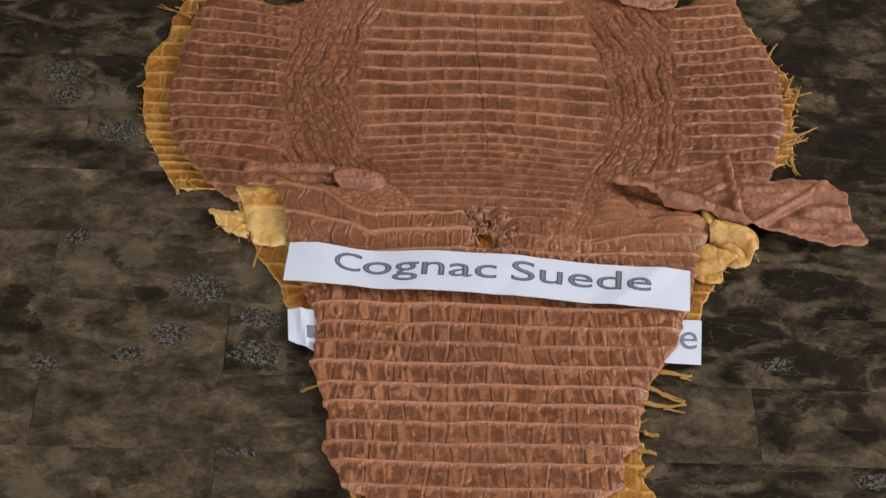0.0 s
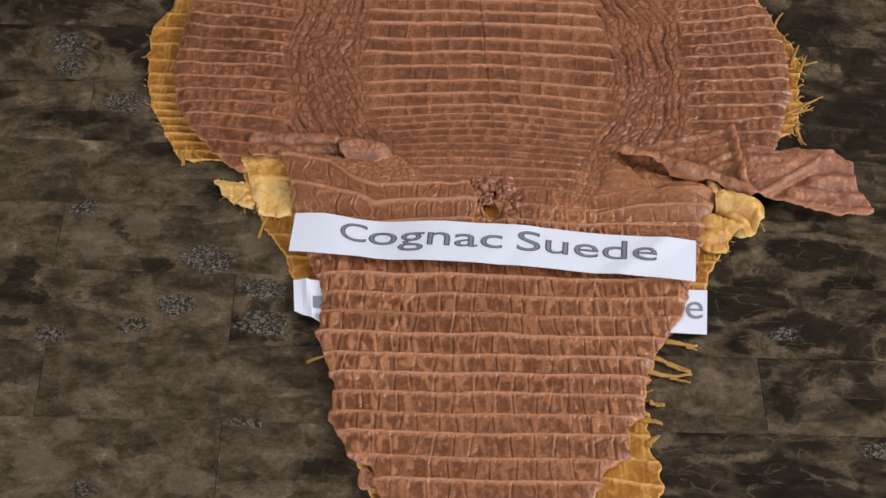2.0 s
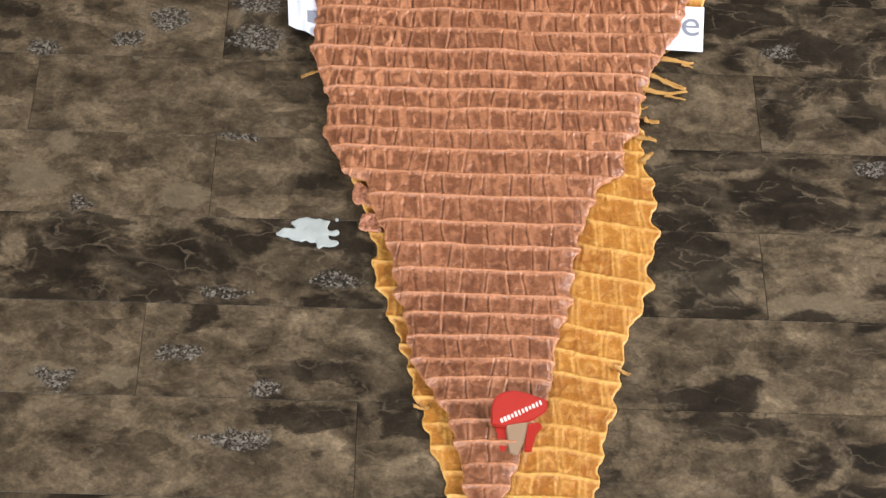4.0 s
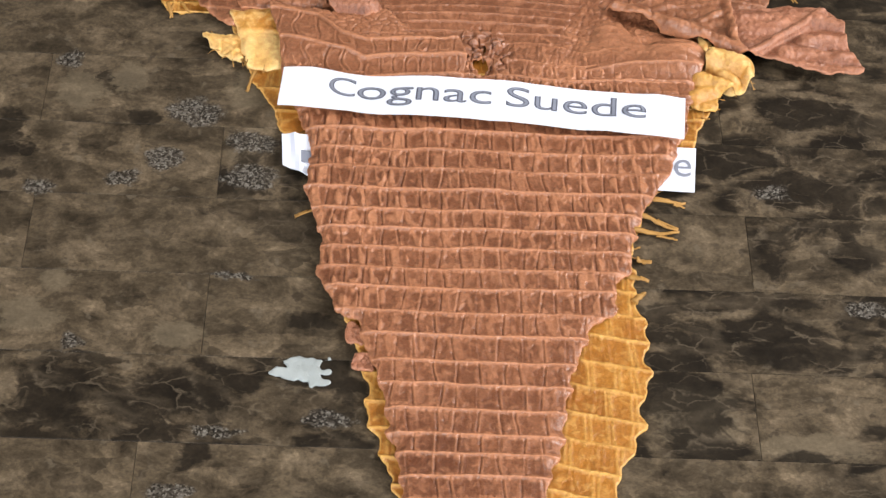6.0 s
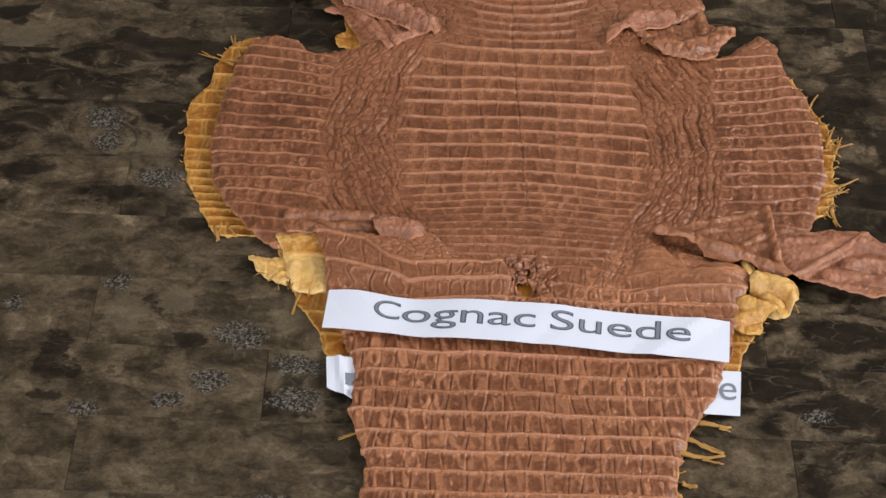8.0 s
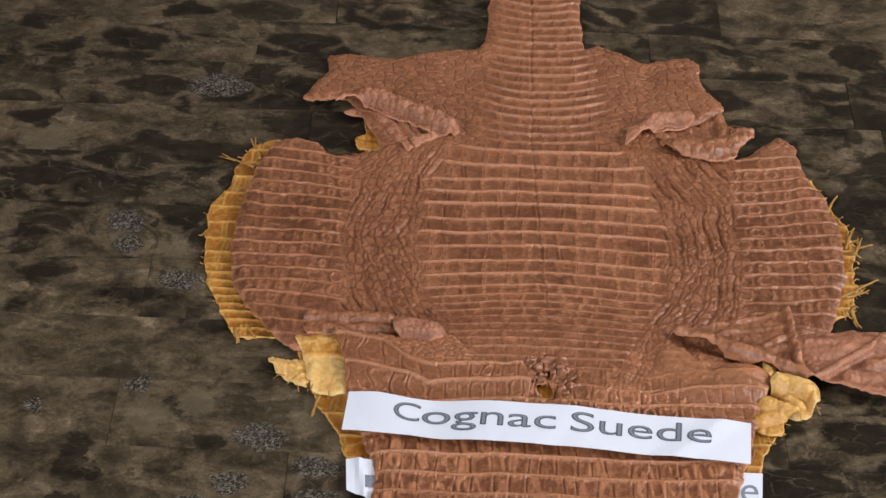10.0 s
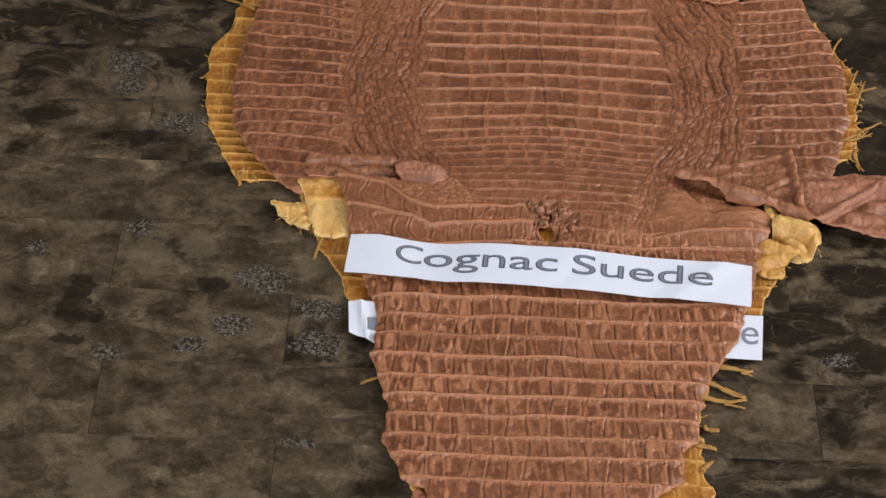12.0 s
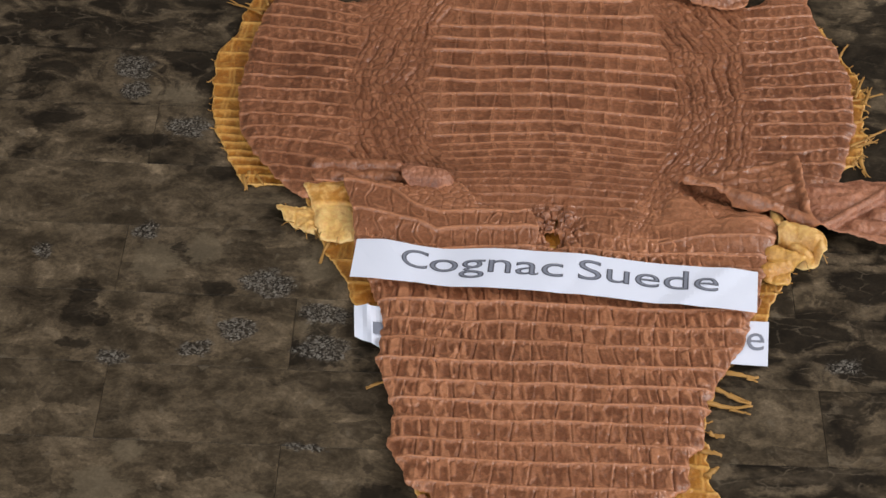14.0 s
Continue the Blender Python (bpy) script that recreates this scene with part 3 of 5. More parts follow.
    outer = outer + 0.0005 * ring2 * inner_ring
    rub_s = np.maximum(rub_s, 0.5 * inner_ring * ring2 * (0.6 + 0.4 * value_noise(x, y, 0.01, 46)))
    flow = value_noise(x * 0.3, y + 0.25 * (x - AXIS) * np.sign(x - AXIS), 0.0065, 55) + 0.3 * value_noise(x, y, 0.008, 56)
    crest = np.exp(-((flow / 0.14) ** 2)) * step01(-0.012, 0.0, y) * step01(0.06, 0.04, y) * step01(0.02, 0.05, s)
    z = 0.0008 * crest + centre * pattern + flank * pebble + side * outer
    rub_glint = np.maximum(centre * rub_glint_c + flank * rub_f + side * rub_s, 0.5 * crest)
    # how the whole skin lies
    base = 0.0082 + 0.0011 * value_noise(x, y, 0.09, 50) + 0.0006 * value_noise(x, y, 0.03, 51)
    base = base + 0.003 * np.exp(-((s / 0.07) ** 2)) * step01(0.02, 0.1, y) * (1 - neck)
    hump = 0.018 + 0.006 * value_noise(x, y * 0, 0.03, 53)
    base = base + 0.0015 * np.exp(-(((y - hump) / 0.016) ** 2)) * step01(0.02, 0.06, s + 0.006)
    # the hollow between thigh and tail
    t = np.clip(((x - 0.1329) * 0.0517 + (y - 0.0607) * -0.0181) / 0.003000, 0, 1)
    base = base - 0.0042 * np.exp(-((np.hypot(x - 0.1329 - 0.0517 * t, y - 0.0607 - -0.0181 * t) / 0.009) ** 2))
    tear = np.exp(-(((x - 0.031) / 0.018) ** 2 + ((y - 0.015) / 0.02) ** 2))
    z = z + 0.0042 * tear * value_noise(x, y, 0.006, 60) + 0.002 * tear * value_noise(x, y, 0.0028, 61)
    crumb, _ = cells(x, y, 0.0075, 0.0065, 63, 0.9)
    crumb = np.exp(-((crumb / 0.13) ** 2)) * np.clip(1.6 * tear - 0.15, 0, 1)
    z = z - 0.0045 * crumb
    pinkish = 0.12 * step01(-0.03, -0.01, y) * step01(0.06, 0.035, y) + 0.18 * step01(0.05, 0.08, s) * step01(-0.01, 0.01, y) * step01(0.06, 0.045, y)
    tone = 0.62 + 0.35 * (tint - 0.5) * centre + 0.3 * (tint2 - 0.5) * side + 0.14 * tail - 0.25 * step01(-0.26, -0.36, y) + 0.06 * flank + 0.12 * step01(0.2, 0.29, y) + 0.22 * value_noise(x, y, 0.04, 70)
    # shade put into the tone: creases, wrinkles, pebble gaps, seam and tear cracks
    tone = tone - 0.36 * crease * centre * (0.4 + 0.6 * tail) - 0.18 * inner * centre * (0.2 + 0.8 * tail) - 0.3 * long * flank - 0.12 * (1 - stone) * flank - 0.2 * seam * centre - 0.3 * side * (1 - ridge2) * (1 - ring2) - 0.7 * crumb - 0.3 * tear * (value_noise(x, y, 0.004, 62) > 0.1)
    return base + z, np.clip(rub_glint + pinkish + 0.07 * step01(0.2, 0.29, y), 0, 1), np.clip(tone, 0, 1)


def yellow_rows(x, y):
    return 0.88 * y - 0.012 + 0.19 * np.clip(x - 0.07, 0, 0.08)


def yellow_relief(x, y):
    fold, gap, pitch, strong, tint, _ = scale_rows(x, yellow_rows(x, y), 0.0135, 0.0, 80, 0.3)
    ridge = np.exp(-((fold / 0.0011) ** 4))
    crease = np.exp(-((gap / 0.0008) ** 2)) * (1 - ridge)
    lip = np.exp(-(((gap - 0.0016) / 0.0009) ** 2)) * (1 - ridge)
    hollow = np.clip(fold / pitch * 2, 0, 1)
    z = 0.0016 + 0.0006 * value_noise(x, y, 0.05, 81) + 0.0013 * ridge * strong - 0.0005 * hollow + 0.0006 * lip - 0.0003 * crease + 0.0003 * value_noise(x, y, 0.006, 83)
    rub_glint = 0.75 * ridge * np.clip(strong, 0, 1.2) + 0.5 * lip * (tint > 0.3)
    # hollows between the folds are also darkened in colour, as painted shade
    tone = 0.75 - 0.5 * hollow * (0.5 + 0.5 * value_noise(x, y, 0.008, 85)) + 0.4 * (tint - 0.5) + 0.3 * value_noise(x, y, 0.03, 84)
    return z, np.clip(rub_glint, 0, 1), np.clip(tone, 0, 1)


def flap_relief(ground, rolls, scale=0.005, seed=0, fine=0.0007, pale=0.0):
    """A loose flap: half-round rolls (x0, y0, x1, y1, radius, height) over a base height, with wrinkles and pebbles."""

    def relief(x, y):
        z = np.full(x.shape, ground) + 0.001 * value_noise(x, y, 0.02, seed)
        crest = np.zeros(x.shape)
        for x0, y0, x1, y1, radius, high in rolls:
            dx, dy = x1 - x0, y1 - y0
            t = np.clip(((x - x0) * dx + (y - y0) * dy) / (dx * dx + dy * dy), 0, 1)
            d = np.hypot(x - x0 - t * dx, y - y0 - t * dy) / radius
            lift = np.sqrt(np.clip(1 - d * d, 0, 1))
            z = np.maximum(z, ground + high * lift)
            crest = np.maximum(crest, lift**6)
        edge, which = cells(x, y, scale, scale * 1.3, seed + 3)
        stone = step01(0.02, 0.3, edge)
        z = z + fine * stone + 0.0009 * value_noise(x * 0.4, y, 0.005, seed + 4) + 0.0016 * value_noise(x, y, 0.011, seed + 5) + 0.0005 * value_noise(x, y, 0.0028, seed + 6)
        return z, np.clip(pale + 0.25 * stone * (which > 0.4) + 0.3 * crest, 0, 1), np.clip(0.6 + 0.4 * value_noise(x, y, 0.015, seed + 7), 0, 1)

    return relief


def strand(x0, y0, x1, y1, z, thick, mat, parent, seed):
    """A frayed strand of leather: a thin bent taper, flat on the floor side, with a split end."""
    rng = random.Random(seed)
    bm = bmesh.new()
    along = Vector((x1 - x0, y1 - y0, 0))
    across = Vector((-along.y, along.x, 0)).normalized()
    for branch in range(2):
        start = 0.0 if branch == 0 else rng.uniform(0.5, 0.7)
        swing = rng.uniform(-0.2, 0.2) * (1 if branch == 0 else 1.6)
        size = thick * (1.0 if branch == 0 else 0.6)
        rings = []
        for k in range(9):
            t = start + (1 - start) * k / 8
            p = Vector((x0, y0, z)) + along * t + across * along.length * swing * (t - start) ** 2
            p += across * rng.uniform(-0.25, 0.25) * size
            p.z = z + 0.001 * math.sin(t * 5 + seed) - 0.4 * z * t
            r = size * (1.1 - 0.65 * (t - start) / (1 - start)) * rng.uniform(0.75, 1.25)
            rings.append([bm.verts.new(p + across * r * math.cos(a) + Vector((0, 0, 0.55 * r * math.sin(a)))) for a in (0.0, 1.05, 2.1, 3.14, 4.19, 5.24)])
        for a, b in zip(rings, rings[1:]):
            for k in range(6):
                bm.faces.new((a[k], a[(k + 1) % 6], b[(k + 1) % 6], b[k])).smooth = True
        bm.faces.new(rings[-1])
        bm.faces.new(rings[0][::-1])
    bmesh.ops.recalc_face_normals(bm, faces=bm.faces)
    return part("frayed_strand", bm, mat, parent)


def outward(q):
    away = np.roll(q, -2, axis=0) - np.roll(q, 2, axis=0)
    away = np.stack([away[:, 1], -away[:, 0]], 1) / (np.linalg.norm(away, axis=1)[:, None] + 1e-9)
    area = np.sum(q[:, 0] * np.roll(q[:, 1], -1) - np.roll(q[:, 0], -1) * q[:, 1])
    return away if area > 0 else -away


def scalloped(q, depth, seed, shift, below):
    """Lets the edge stand out where a fold between scale rows runs into it."""
    fold, _, pitch, strong, _, _ = scale_rows(q[:, 0], q[:, 1] if seed == 0 else yellow_rows(q[:, 0], q[:, 1]), 0.0135, 0.0, seed, shift)
    tip = np.exp(-((fold / 0.0042) ** 2)) * strong - 0.4
    return q + outward(q) * (depth * tip * (q[:, 1] < below))[:, None]


# ---- the yellow hide underneath ----
yellow = empty("yellow_hide", (AXIS, 0.0, 0.0), "yellow dyed reptile hide with frayed edges lying under another hide", "animal hide", "stacked hides")


def under(parent, obs):
    for ob in obs:
        ob.matrix_parent_inverse = Matrix.Translation(parent.location).inverted()


YELLOW_LEFT = [(-0.1423, 0.2755), (-0.1832, 0.3026), (-0.2050, 0.2909), (-0.2121, 0.2709), (-0.2175, 0.2363), (-0.2296, 0.2060), (-0.2278, 0.1527),
    (-0.2218, 0.1189), (-0.2105, 0.0931), (-0.1995, 0.0679), (-0.1920, 0.0556), (-0.1757, 0.0553), (-0.1484, 0.0504), (-0.1394, 0.0140),
    (-0.1326, -0.0036), (-0.1235, -0.0220), (-0.1116, -0.0434), (-0.1044, -0.0684), (-0.0859, -0.0704), (-0.0780, -0.1188), (-0.0655, -0.1991),
    (-0.0434, -0.2734), (-0.0394, -0.2935), (-0.0412, -0.3121), (-0.0341, -0.3239), (-0.0313, -0.3375), (-0.0256, -0.3525), (-0.0205, -0.3718),
    (-0.0162, -0.3919), (-0.0107, -0.4057), (-0.0079, -0.4233), (-0.0005, -0.4441), (0.0186, -0.5024), (0.0399, -0.5333)]
YELLOW_RIGHT = [(0.0582, -0.5292), (0.0744, -0.4969), (0.0866, -0.4598), (0.0944, -0.4252), (0.0982, -0.4114), (0.1022, -0.3933), (0.1052, -0.3770),
    (0.1107, -0.3519), (0.1183, -0.3347), (0.1243, -0.3172), (0.1275, -0.2951), (0.1332, -0.2679), (0.1319, -0.2541), (0.1344, -0.2283),
    (0.1288, -0.2118), (0.1285, -0.1675), (0.1380, -0.1287), (0.1567, -0.0987), (0.1762, -0.0653), (0.1816, -0.0482), (0.1940, -0.0190),
    (0.1910, 0.0044), (0.1935, 0.0317), (0.2107, 0.0923), (0.2529, 0.1000), (0.2592, 0.1148), (0.2663, 0.1352), (0.2644, 0.1554),
    (0.2703, 0.1836), (0.2658, 0.2046), (0.2536, 0.2463), (0.2368, 0.2808), (0.1484, 0.2828), (-0.0521, 0.2931)]
FORELEG_BIT = [(-0.1224, 0.3066), (-0.1135, 0.3120), (-0.1167, 0.3344), (-0.1066, 0.3294), (-0.0849, 0.3107), (-0.0886, 0.2907), (-0.1069, 0.2918),
    (-0.1199, 0.2957)]
LEFT_POINT = [(-0.1672, 0.0317), (-0.1570, 0.0305), (-0.1402, 0.0327), (-0.1355, 0.0134), (-0.1370, 0.0025), (-0.1469, 0.0068), (-0.1599, 0.0181)]
LEFT_FLAP = [(-0.1481, 0.0505), (-0.1386, 0.0542), (-0.1223, 0.0551), (-0.1164, 0.0511), (-0.1121, 0.0358), (-0.1089, 0.0176), (-0.1072, -0.0039),
    (-0.1221, -0.0059), (-0.1333, -0.0036), (-0.1376, 0.0099), (-0.1406, 0.0280), (-0.1447, 0.0388)]
RIGHT_CURL = [(0.1904, 0.0225), (0.1986, 0.0248), (0.2121, 0.0189), (0.2177, 0.0151), (0.2227, 0.0064), (0.2201, -0.0038), (0.2139, -0.0100),
    (0.2071, -0.0115), (0.2006, -0.0096), (0.1947, -0.0052), (0.1888, 0.0039), (0.1876, 0.0133)]
RIGHT_CURL_LOW = [(0.1748, -0.0125), (0.1796, -0.0017), (0.1864, 0.0034), (0.1949, 0.0004), (0.2032, -0.0039), (0.2073, -0.0106), (0.1998, -0.0146), (0.1948, -0.0183), (0.1955, -0.0275), (0.1849, -0.0327), (0.1737, -0.0264)]
RIGHT_TIP = [(0.1864, 0.0408), (0.1909, 0.0362), (0.1946, 0.0327), (0.1942, 0.0279), (0.1882, 0.0239), (0.1855, 0.0298)]
FRAYS = [(0.1507, -0.1204, 0.1655, -0.1235), (0.1421, -0.1363, 0.1603, -0.1418), (0.1393, -0.1493, 0.1586, -0.1536), (0.1339, -0.1746, 0.1400, -0.1759),
    (0.1292, -0.1896, 0.1374, -0.1917), (0.1298, -0.2075, 0.1349, -0.2015), (-0.0808, -0.1397, -0.0932, -0.1423), (-0.2104, 0.2672, -0.2289, 0.2792),
    (-0.1998, 0.2834, -0.2067, 0.3027), (0.2640, 0.1818, 0.2841, 0.1894), (0.2625, 0.1316, 0.2837, 0.1457), (0.2570, 0.2368, 0.2642, 0.2529),
    (0.2663, 0.1939, 0.2728, 0.2123), (0.2712, 0.1836, 0.2748, 0.1995), (0.2619, 0.1269, 0.2724, 0.1369), (0.2589, 0.1017, 0.2591, 0.0887),
    (-0.1909, 0.0623, -0.1913, 0.0528), (-0.1826, 0.0601, -0.1787, 0.0528), (-0.1932, 0.0587, -0.1898, 0.0495), (-0.1296, -0.0137, -0.1326, -0.0256),
    (0.1047, -0.3750, 0.1105, -0.3788), (-0.0123, -0.4058, -0.0068, -0.4055)]
YELLOW_EDGE = scalloped(spline(YELLOW_LEFT + YELLOW_RIGHT, 0.0014, 3), 0.0026, 80, 0.3, -0.1)
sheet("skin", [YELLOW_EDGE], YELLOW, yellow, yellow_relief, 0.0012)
sheet("foreleg_flap", [spline(FORELEG_BIT, 0.0008, 5)], YELLOW, yellow, flap_relief(0.003, [], 0.006, 90), 0.001)


def pale_flap(x, y):
    """A leg skin like a short sleeve: a darker turned-over cap above a pale, softly pleated body."""
    below = step01(0.0344, 0.0314, y + 0.001 * value_noise(x, y, 0.008, 94))
    pleat = value_noise(x, y * 0.2, 0.008, 92)
    cap = 0.0022 * np.exp(-(((y - 0.0454) / 0.006) ** 2))
    z = 0.0088 + cap - 0.0022 * below + 0.0011 * pleat + 0.0005 * value_noise(x, y, 0.004, 95)
    return z, np.clip(-0.05 + 0.75 * below + 0.3 * pleat + 0.25 * value_noise(x, y, 0.012, 91), 0, 1), np.clip(0.3 + 0.55 * below + 0.4 * value_noise(x, y, 0.006, 93), 0, 1)


sheet("hind_leg_flap", [spline(LEFT_FLAP, 0.0009, 6)], PALE_YELLOW, yellow, pale_flap, 0.0009, label="pale folded leg flap of yellow leather", droop=0.002)
sheet("leg_point", [spline(LEFT_POINT, 0.0008, 8)], PALE_YELLOW, yellow, flap_relief(0.0045, [], 0.008, 93, 0.0006, 0.15), 0.0009, droop=0.002)
sheet("hind_leg_flap", [spline(RIGHT_CURL, 0.0009, 7)], PALE_YELLOW, yellow, flap_relief(0.0055, [(0.1930, 0.0171, 0.2133, 0.0087, 0.0110, 0.0130), (0.2135, 0.0111, 0.2182, -0.0017, 0.0060, 0.0100), (0.1953, 0.0071, 0.2067, -0.0058, 0.0060, 0.0060)], 0.012, 96, 0.0004, -0.05), 0.0008, label="curled leg flap of yellow leather", droop=0.004)
sheet("edge_fold", [spline(RIGHT_CURL_LOW, 0.001, 9)], YELLOW, yellow, flap_relief(0.0045, [(0.1827, -0.0033, 0.2038, -0.0097, 0.0070, 0.0080), (0.1775, -0.0181, 0.1918, -0.0115, 0.0080, 0.0050)], 0.01, 97, 0.0005, 0.25), 0.0008, droop=0.003)
sheet("edge_fold", [spline(RIGHT_TIP, 0.0006, 10)], PALE_YELLOW, yellow, flap_relief(0.011, [], 0.008, 98, 0.0005, 0.1), 0.0008, droop=0.002)
for n, (xa, ya, xb, yb) in enumerate(FRAYS):
    xa, ya = xa - 0.6 * (xb - xa), ya - 0.6 * (yb - ya)
    strand(xa, ya, xb, yb, 0.0032, 0.0023 if n < 6 else 0.0014, FRAY, yellow, n)
fringe = random.Random(11)
out = outward(YELLOW_EDGE)
for (px, py), (ox, oy) in list(zip(YELLOW_EDGE, out))[::3]:
    east = px > 0.2 and 0.1 < py < 0.28
    west = px < -0.17 and 0.07 < py < 0.3
    south = px > 0.12 and (-0.18 < py < -0.118 or -0.06 < py < -0.02)
    if (east and fringe.random() < 0.75) or (west and fringe.random() < 0.3) or (south and fringe.random() < 0.3):
        reach = fringe.uniform(0.002, 0.007 if east or south else 0.004)
        lean = fringe.uniform(-0.6, 0.6)
        strand(px - 0.002 * ox, py - 0.002 * oy, px + reach * (ox - lean * oy), py + reach * (oy + lean * ox), 0.003, fringe.uniform(0.0005, 0.0012), FRAY, yellow, fringe.randrange(9999))
for outline, near, count in ((LEFT_FLAP, 0.008, 9), (LEFT_POINT, 0.004, 10), (RIGHT_CURL, 0.007, 10), (RIGHT_CURL_LOW, 0.004, 14)):
    ring = spline(outline)
    facing = outward(ring)
    for _ in range(count):
        k = fringe.randrange(len(ring))
        (px, py), (ox, oy) = ring[k], facing[k]
        reach, lean = fringe.uniform(0.0015, 0.006), fringe.uniform(-1.2, 1.2)
        strand(px - 0.0015 * ox, py - 0.0015 * oy, px + reach * (ox - lean * oy), py + reach * (oy + lean * ox), near, fringe.uniform(0.0003, 0.0007), FRAY, yellow, fringe.randrange(9999))
under(yellow, yellow.children)

# ---- the cognac hide on top ----
COGNAC_LEFT = [(-0.0074, 0.7124), (-0.0145, 0.5854), (-0.0161, 0.4703), (-0.0245, 0.4408), (-0.0642, 0.4363), (-0.0927, 0.4219), (-0.1500, 0.4268),
    (-0.1490, 0.3989), (-0.1673, 0.3577), (-0.1320, 0.3575), (-0.1110, 0.3179), (-0.1004, 0.2908), (-0.1356, 0.2781), (-0.1526, 0.2926),
    (-0.1691, 0.2995), (-0.1844, 0.2906), (-0.1954, 0.2626), (-0.2018, 0.2282), (-0.2060, 0.1913), (-0.2074, 0.1558), (-0.2038, 0.1218),
    (-0.1952, 0.0957), (-0.1824, 0.0757), (-0.1697, 0.0586), (-0.1476, 0.0380), (-0.1339, 0.0464), (-0.1181, 0.0534), (-0.1121, 0.0412),
    (-0.1071, -0.0058), (-0.0944, -0.0526), (-0.0873, -0.0719), (-0.0852, -0.1018), (-0.0864, -0.1231), (-0.0785, -0.1487), (-0.0738, -0.1737),
    (-0.0756, -0.1983)]
COGNAC_TAIL_LEFT = [(-0.0676, -0.2108), (-0.0644, -0.2274), (-0.0488, -0.2370), (-0.0429, -0.2591), (-0.0364, -0.2771), (-0.0296, -0.3013), (-0.0266, -0.3252),
    (-0.0190, -0.3525), (-0.0172, -0.3752), (-0.0061, -0.3950), (0.0055, -0.4124), (0.0088, -0.4298), (0.0128, -0.4526), (0.0185, -0.4857),
    (0.0247, -0.4927)]
COGNAC_TAIL_RIGHT = [(0.0325, -0.4852), (0.0407, -0.4515), (0.0507, -0.4244), (0.0608, -0.4004), (0.0645, -0.3841), (0.0684, -0.3593), (0.0757, -0.3380),
    (0.0793, -0.3076), (0.0843, -0.2808), (0.0902, -0.2600), (0.0962, -0.2412), (0.1065, -0.2304), (0.1141, -0.2215), (0.1157, -0.2021),
    (0.1267, -0.1844), (0.1264, -0.1695), (0.1376, -0.1307), (0.1578, -0.0953), (0.1632, -0.0706)]
COGNAC_RIGHT = [(0.1693, -0.0586), (0.1758, -0.0183), (0.1889, 0.0179), (0.1888, 0.0392), (0.2054, 0.0431), (0.2146, 0.0736), (0.2392, 0.0790),
    (0.2495, 0.1160), (0.2581, 0.1433), (0.2595, 0.1778), (0.2597, 0.2062), (0.2526, 0.2424), (0.2384, 0.2793), (0.2346, 0.3102),
    (0.2220, 0.3237), (0.2091, 0.3070), (0.1895, 0.2916), (0.1486, 0.2928), (0.1270, 0.3191), (0.1704, 0.3462), (0.1833, 0.3636),
    (0.1652, 0.3943), (0.1646, 0.4307), (0.1471, 0.4383), (0.1201, 0.4303), (0.0987, 0.4421), (0.0795, 0.4542), (0.0672, 0.4489),
    (0.0643, 0.5515), (0.0566, 0.7173)]
HOLE = [(0.0314, 0.0266), (0.0334, 0.0225), (0.0337, 0.0128), (0.0360, 0.0058), (0.0332, -0.0003), (0.0343, -0.0050), (0.0304, -0.0058),
    (0.0273, -0.0013), (0.0245, 0.0039), (0.0225, 0.0080), (0.0257, 0.0112), (0.0297, 0.0102), (0.0313, 0.0163)]
HIND_LEG = [(0.2048, 0.0634), (0.2118, 0.0713), (0.2747, 0.0787), (0.2817, 0.0745), (0.2922, 0.0548), (0.2925, 0.0362), (0.3002, 0.0074),
    (0.2772, 0.0041), (0.2462, 0.0123), (0.2249, 0.0198), (0.2111, 0.0228), (0.2045, 0.0384)]
THIGH = [(0.1204, 0.0674), (0.1350, 0.0721), (0.1601, 0.0787), (0.1771, 0.0848), (0.1987, 0.0958), (0.2078, 0.0951), (0.2108, 0.0836),
    (0.2105, 0.0677), (0.2128, 0.0491), (0.2147, 0.0277), (0.2200, 0.0208), (0.2098, 0.0190), (0.2002, 0.0232), (0.1910, 0.0318),
    (0.1811, 0.0337), (0.1692, 0.0367), (0.1584, 0.0428), (0.1520, 0.0505), (0.1402, 0.0560), (0.1282, 0.0603)]
CURLS = ([(-0.0532, -0.2345), (-0.0458, -0.2436), (-0.0440, -0.2551), (-0.0483, -0.2530), (-0.0546, -0.2524), (-0.0560, -0.2441)], [(-0.0480, -0.2631), (-0.0402, -0.2642), (-0.0378, -0.2754), (-0.0458, -0.2749), (-0.0511, -0.2738)])
LEFT_HIND_ROLL = [(-0.1453, 0.0663), (-0.1380, 0.0781), (-0.1092, 0.0782), (-0.0825, 0.0782), (-0.0769, 0.0695), (-0.0796, 0.0555), (-0.1162, 0.0563),
    (-0.1404, 0.0539)]
CURL = [(-0.0810, 0.0696), (-0.0763, 0.0749), (-0.0659, 0.0729), (-0.0515, 0.0672), (-0.0389, 0.0526), (-0.0529, 0.0445), (-0.0711, 0.0461),
    (-0.0787, 0.0533)]
TAIL_FOLD = [(-0.1217, 0.0587), (-0.1060, 0.0546), (-0.0896, 0.0524), (-0.0691, 0.0492), (-0.0511, 0.0547), (-0.0368, 0.0524), (-0.0284, 0.0417),
    (-0.0225, 0.0309), (0.0000, 0.0280), (0.0141, 0.0269), (0.0193, 0.0109), (0.0181, -0.0040), (0.0141, -0.0218), (-0.0269, -0.0253),
    (-0.0660, -0.0235), (-0.1055, -0.0182), (-0.1098, 0.0005), (-0.1130, 0.0244)]
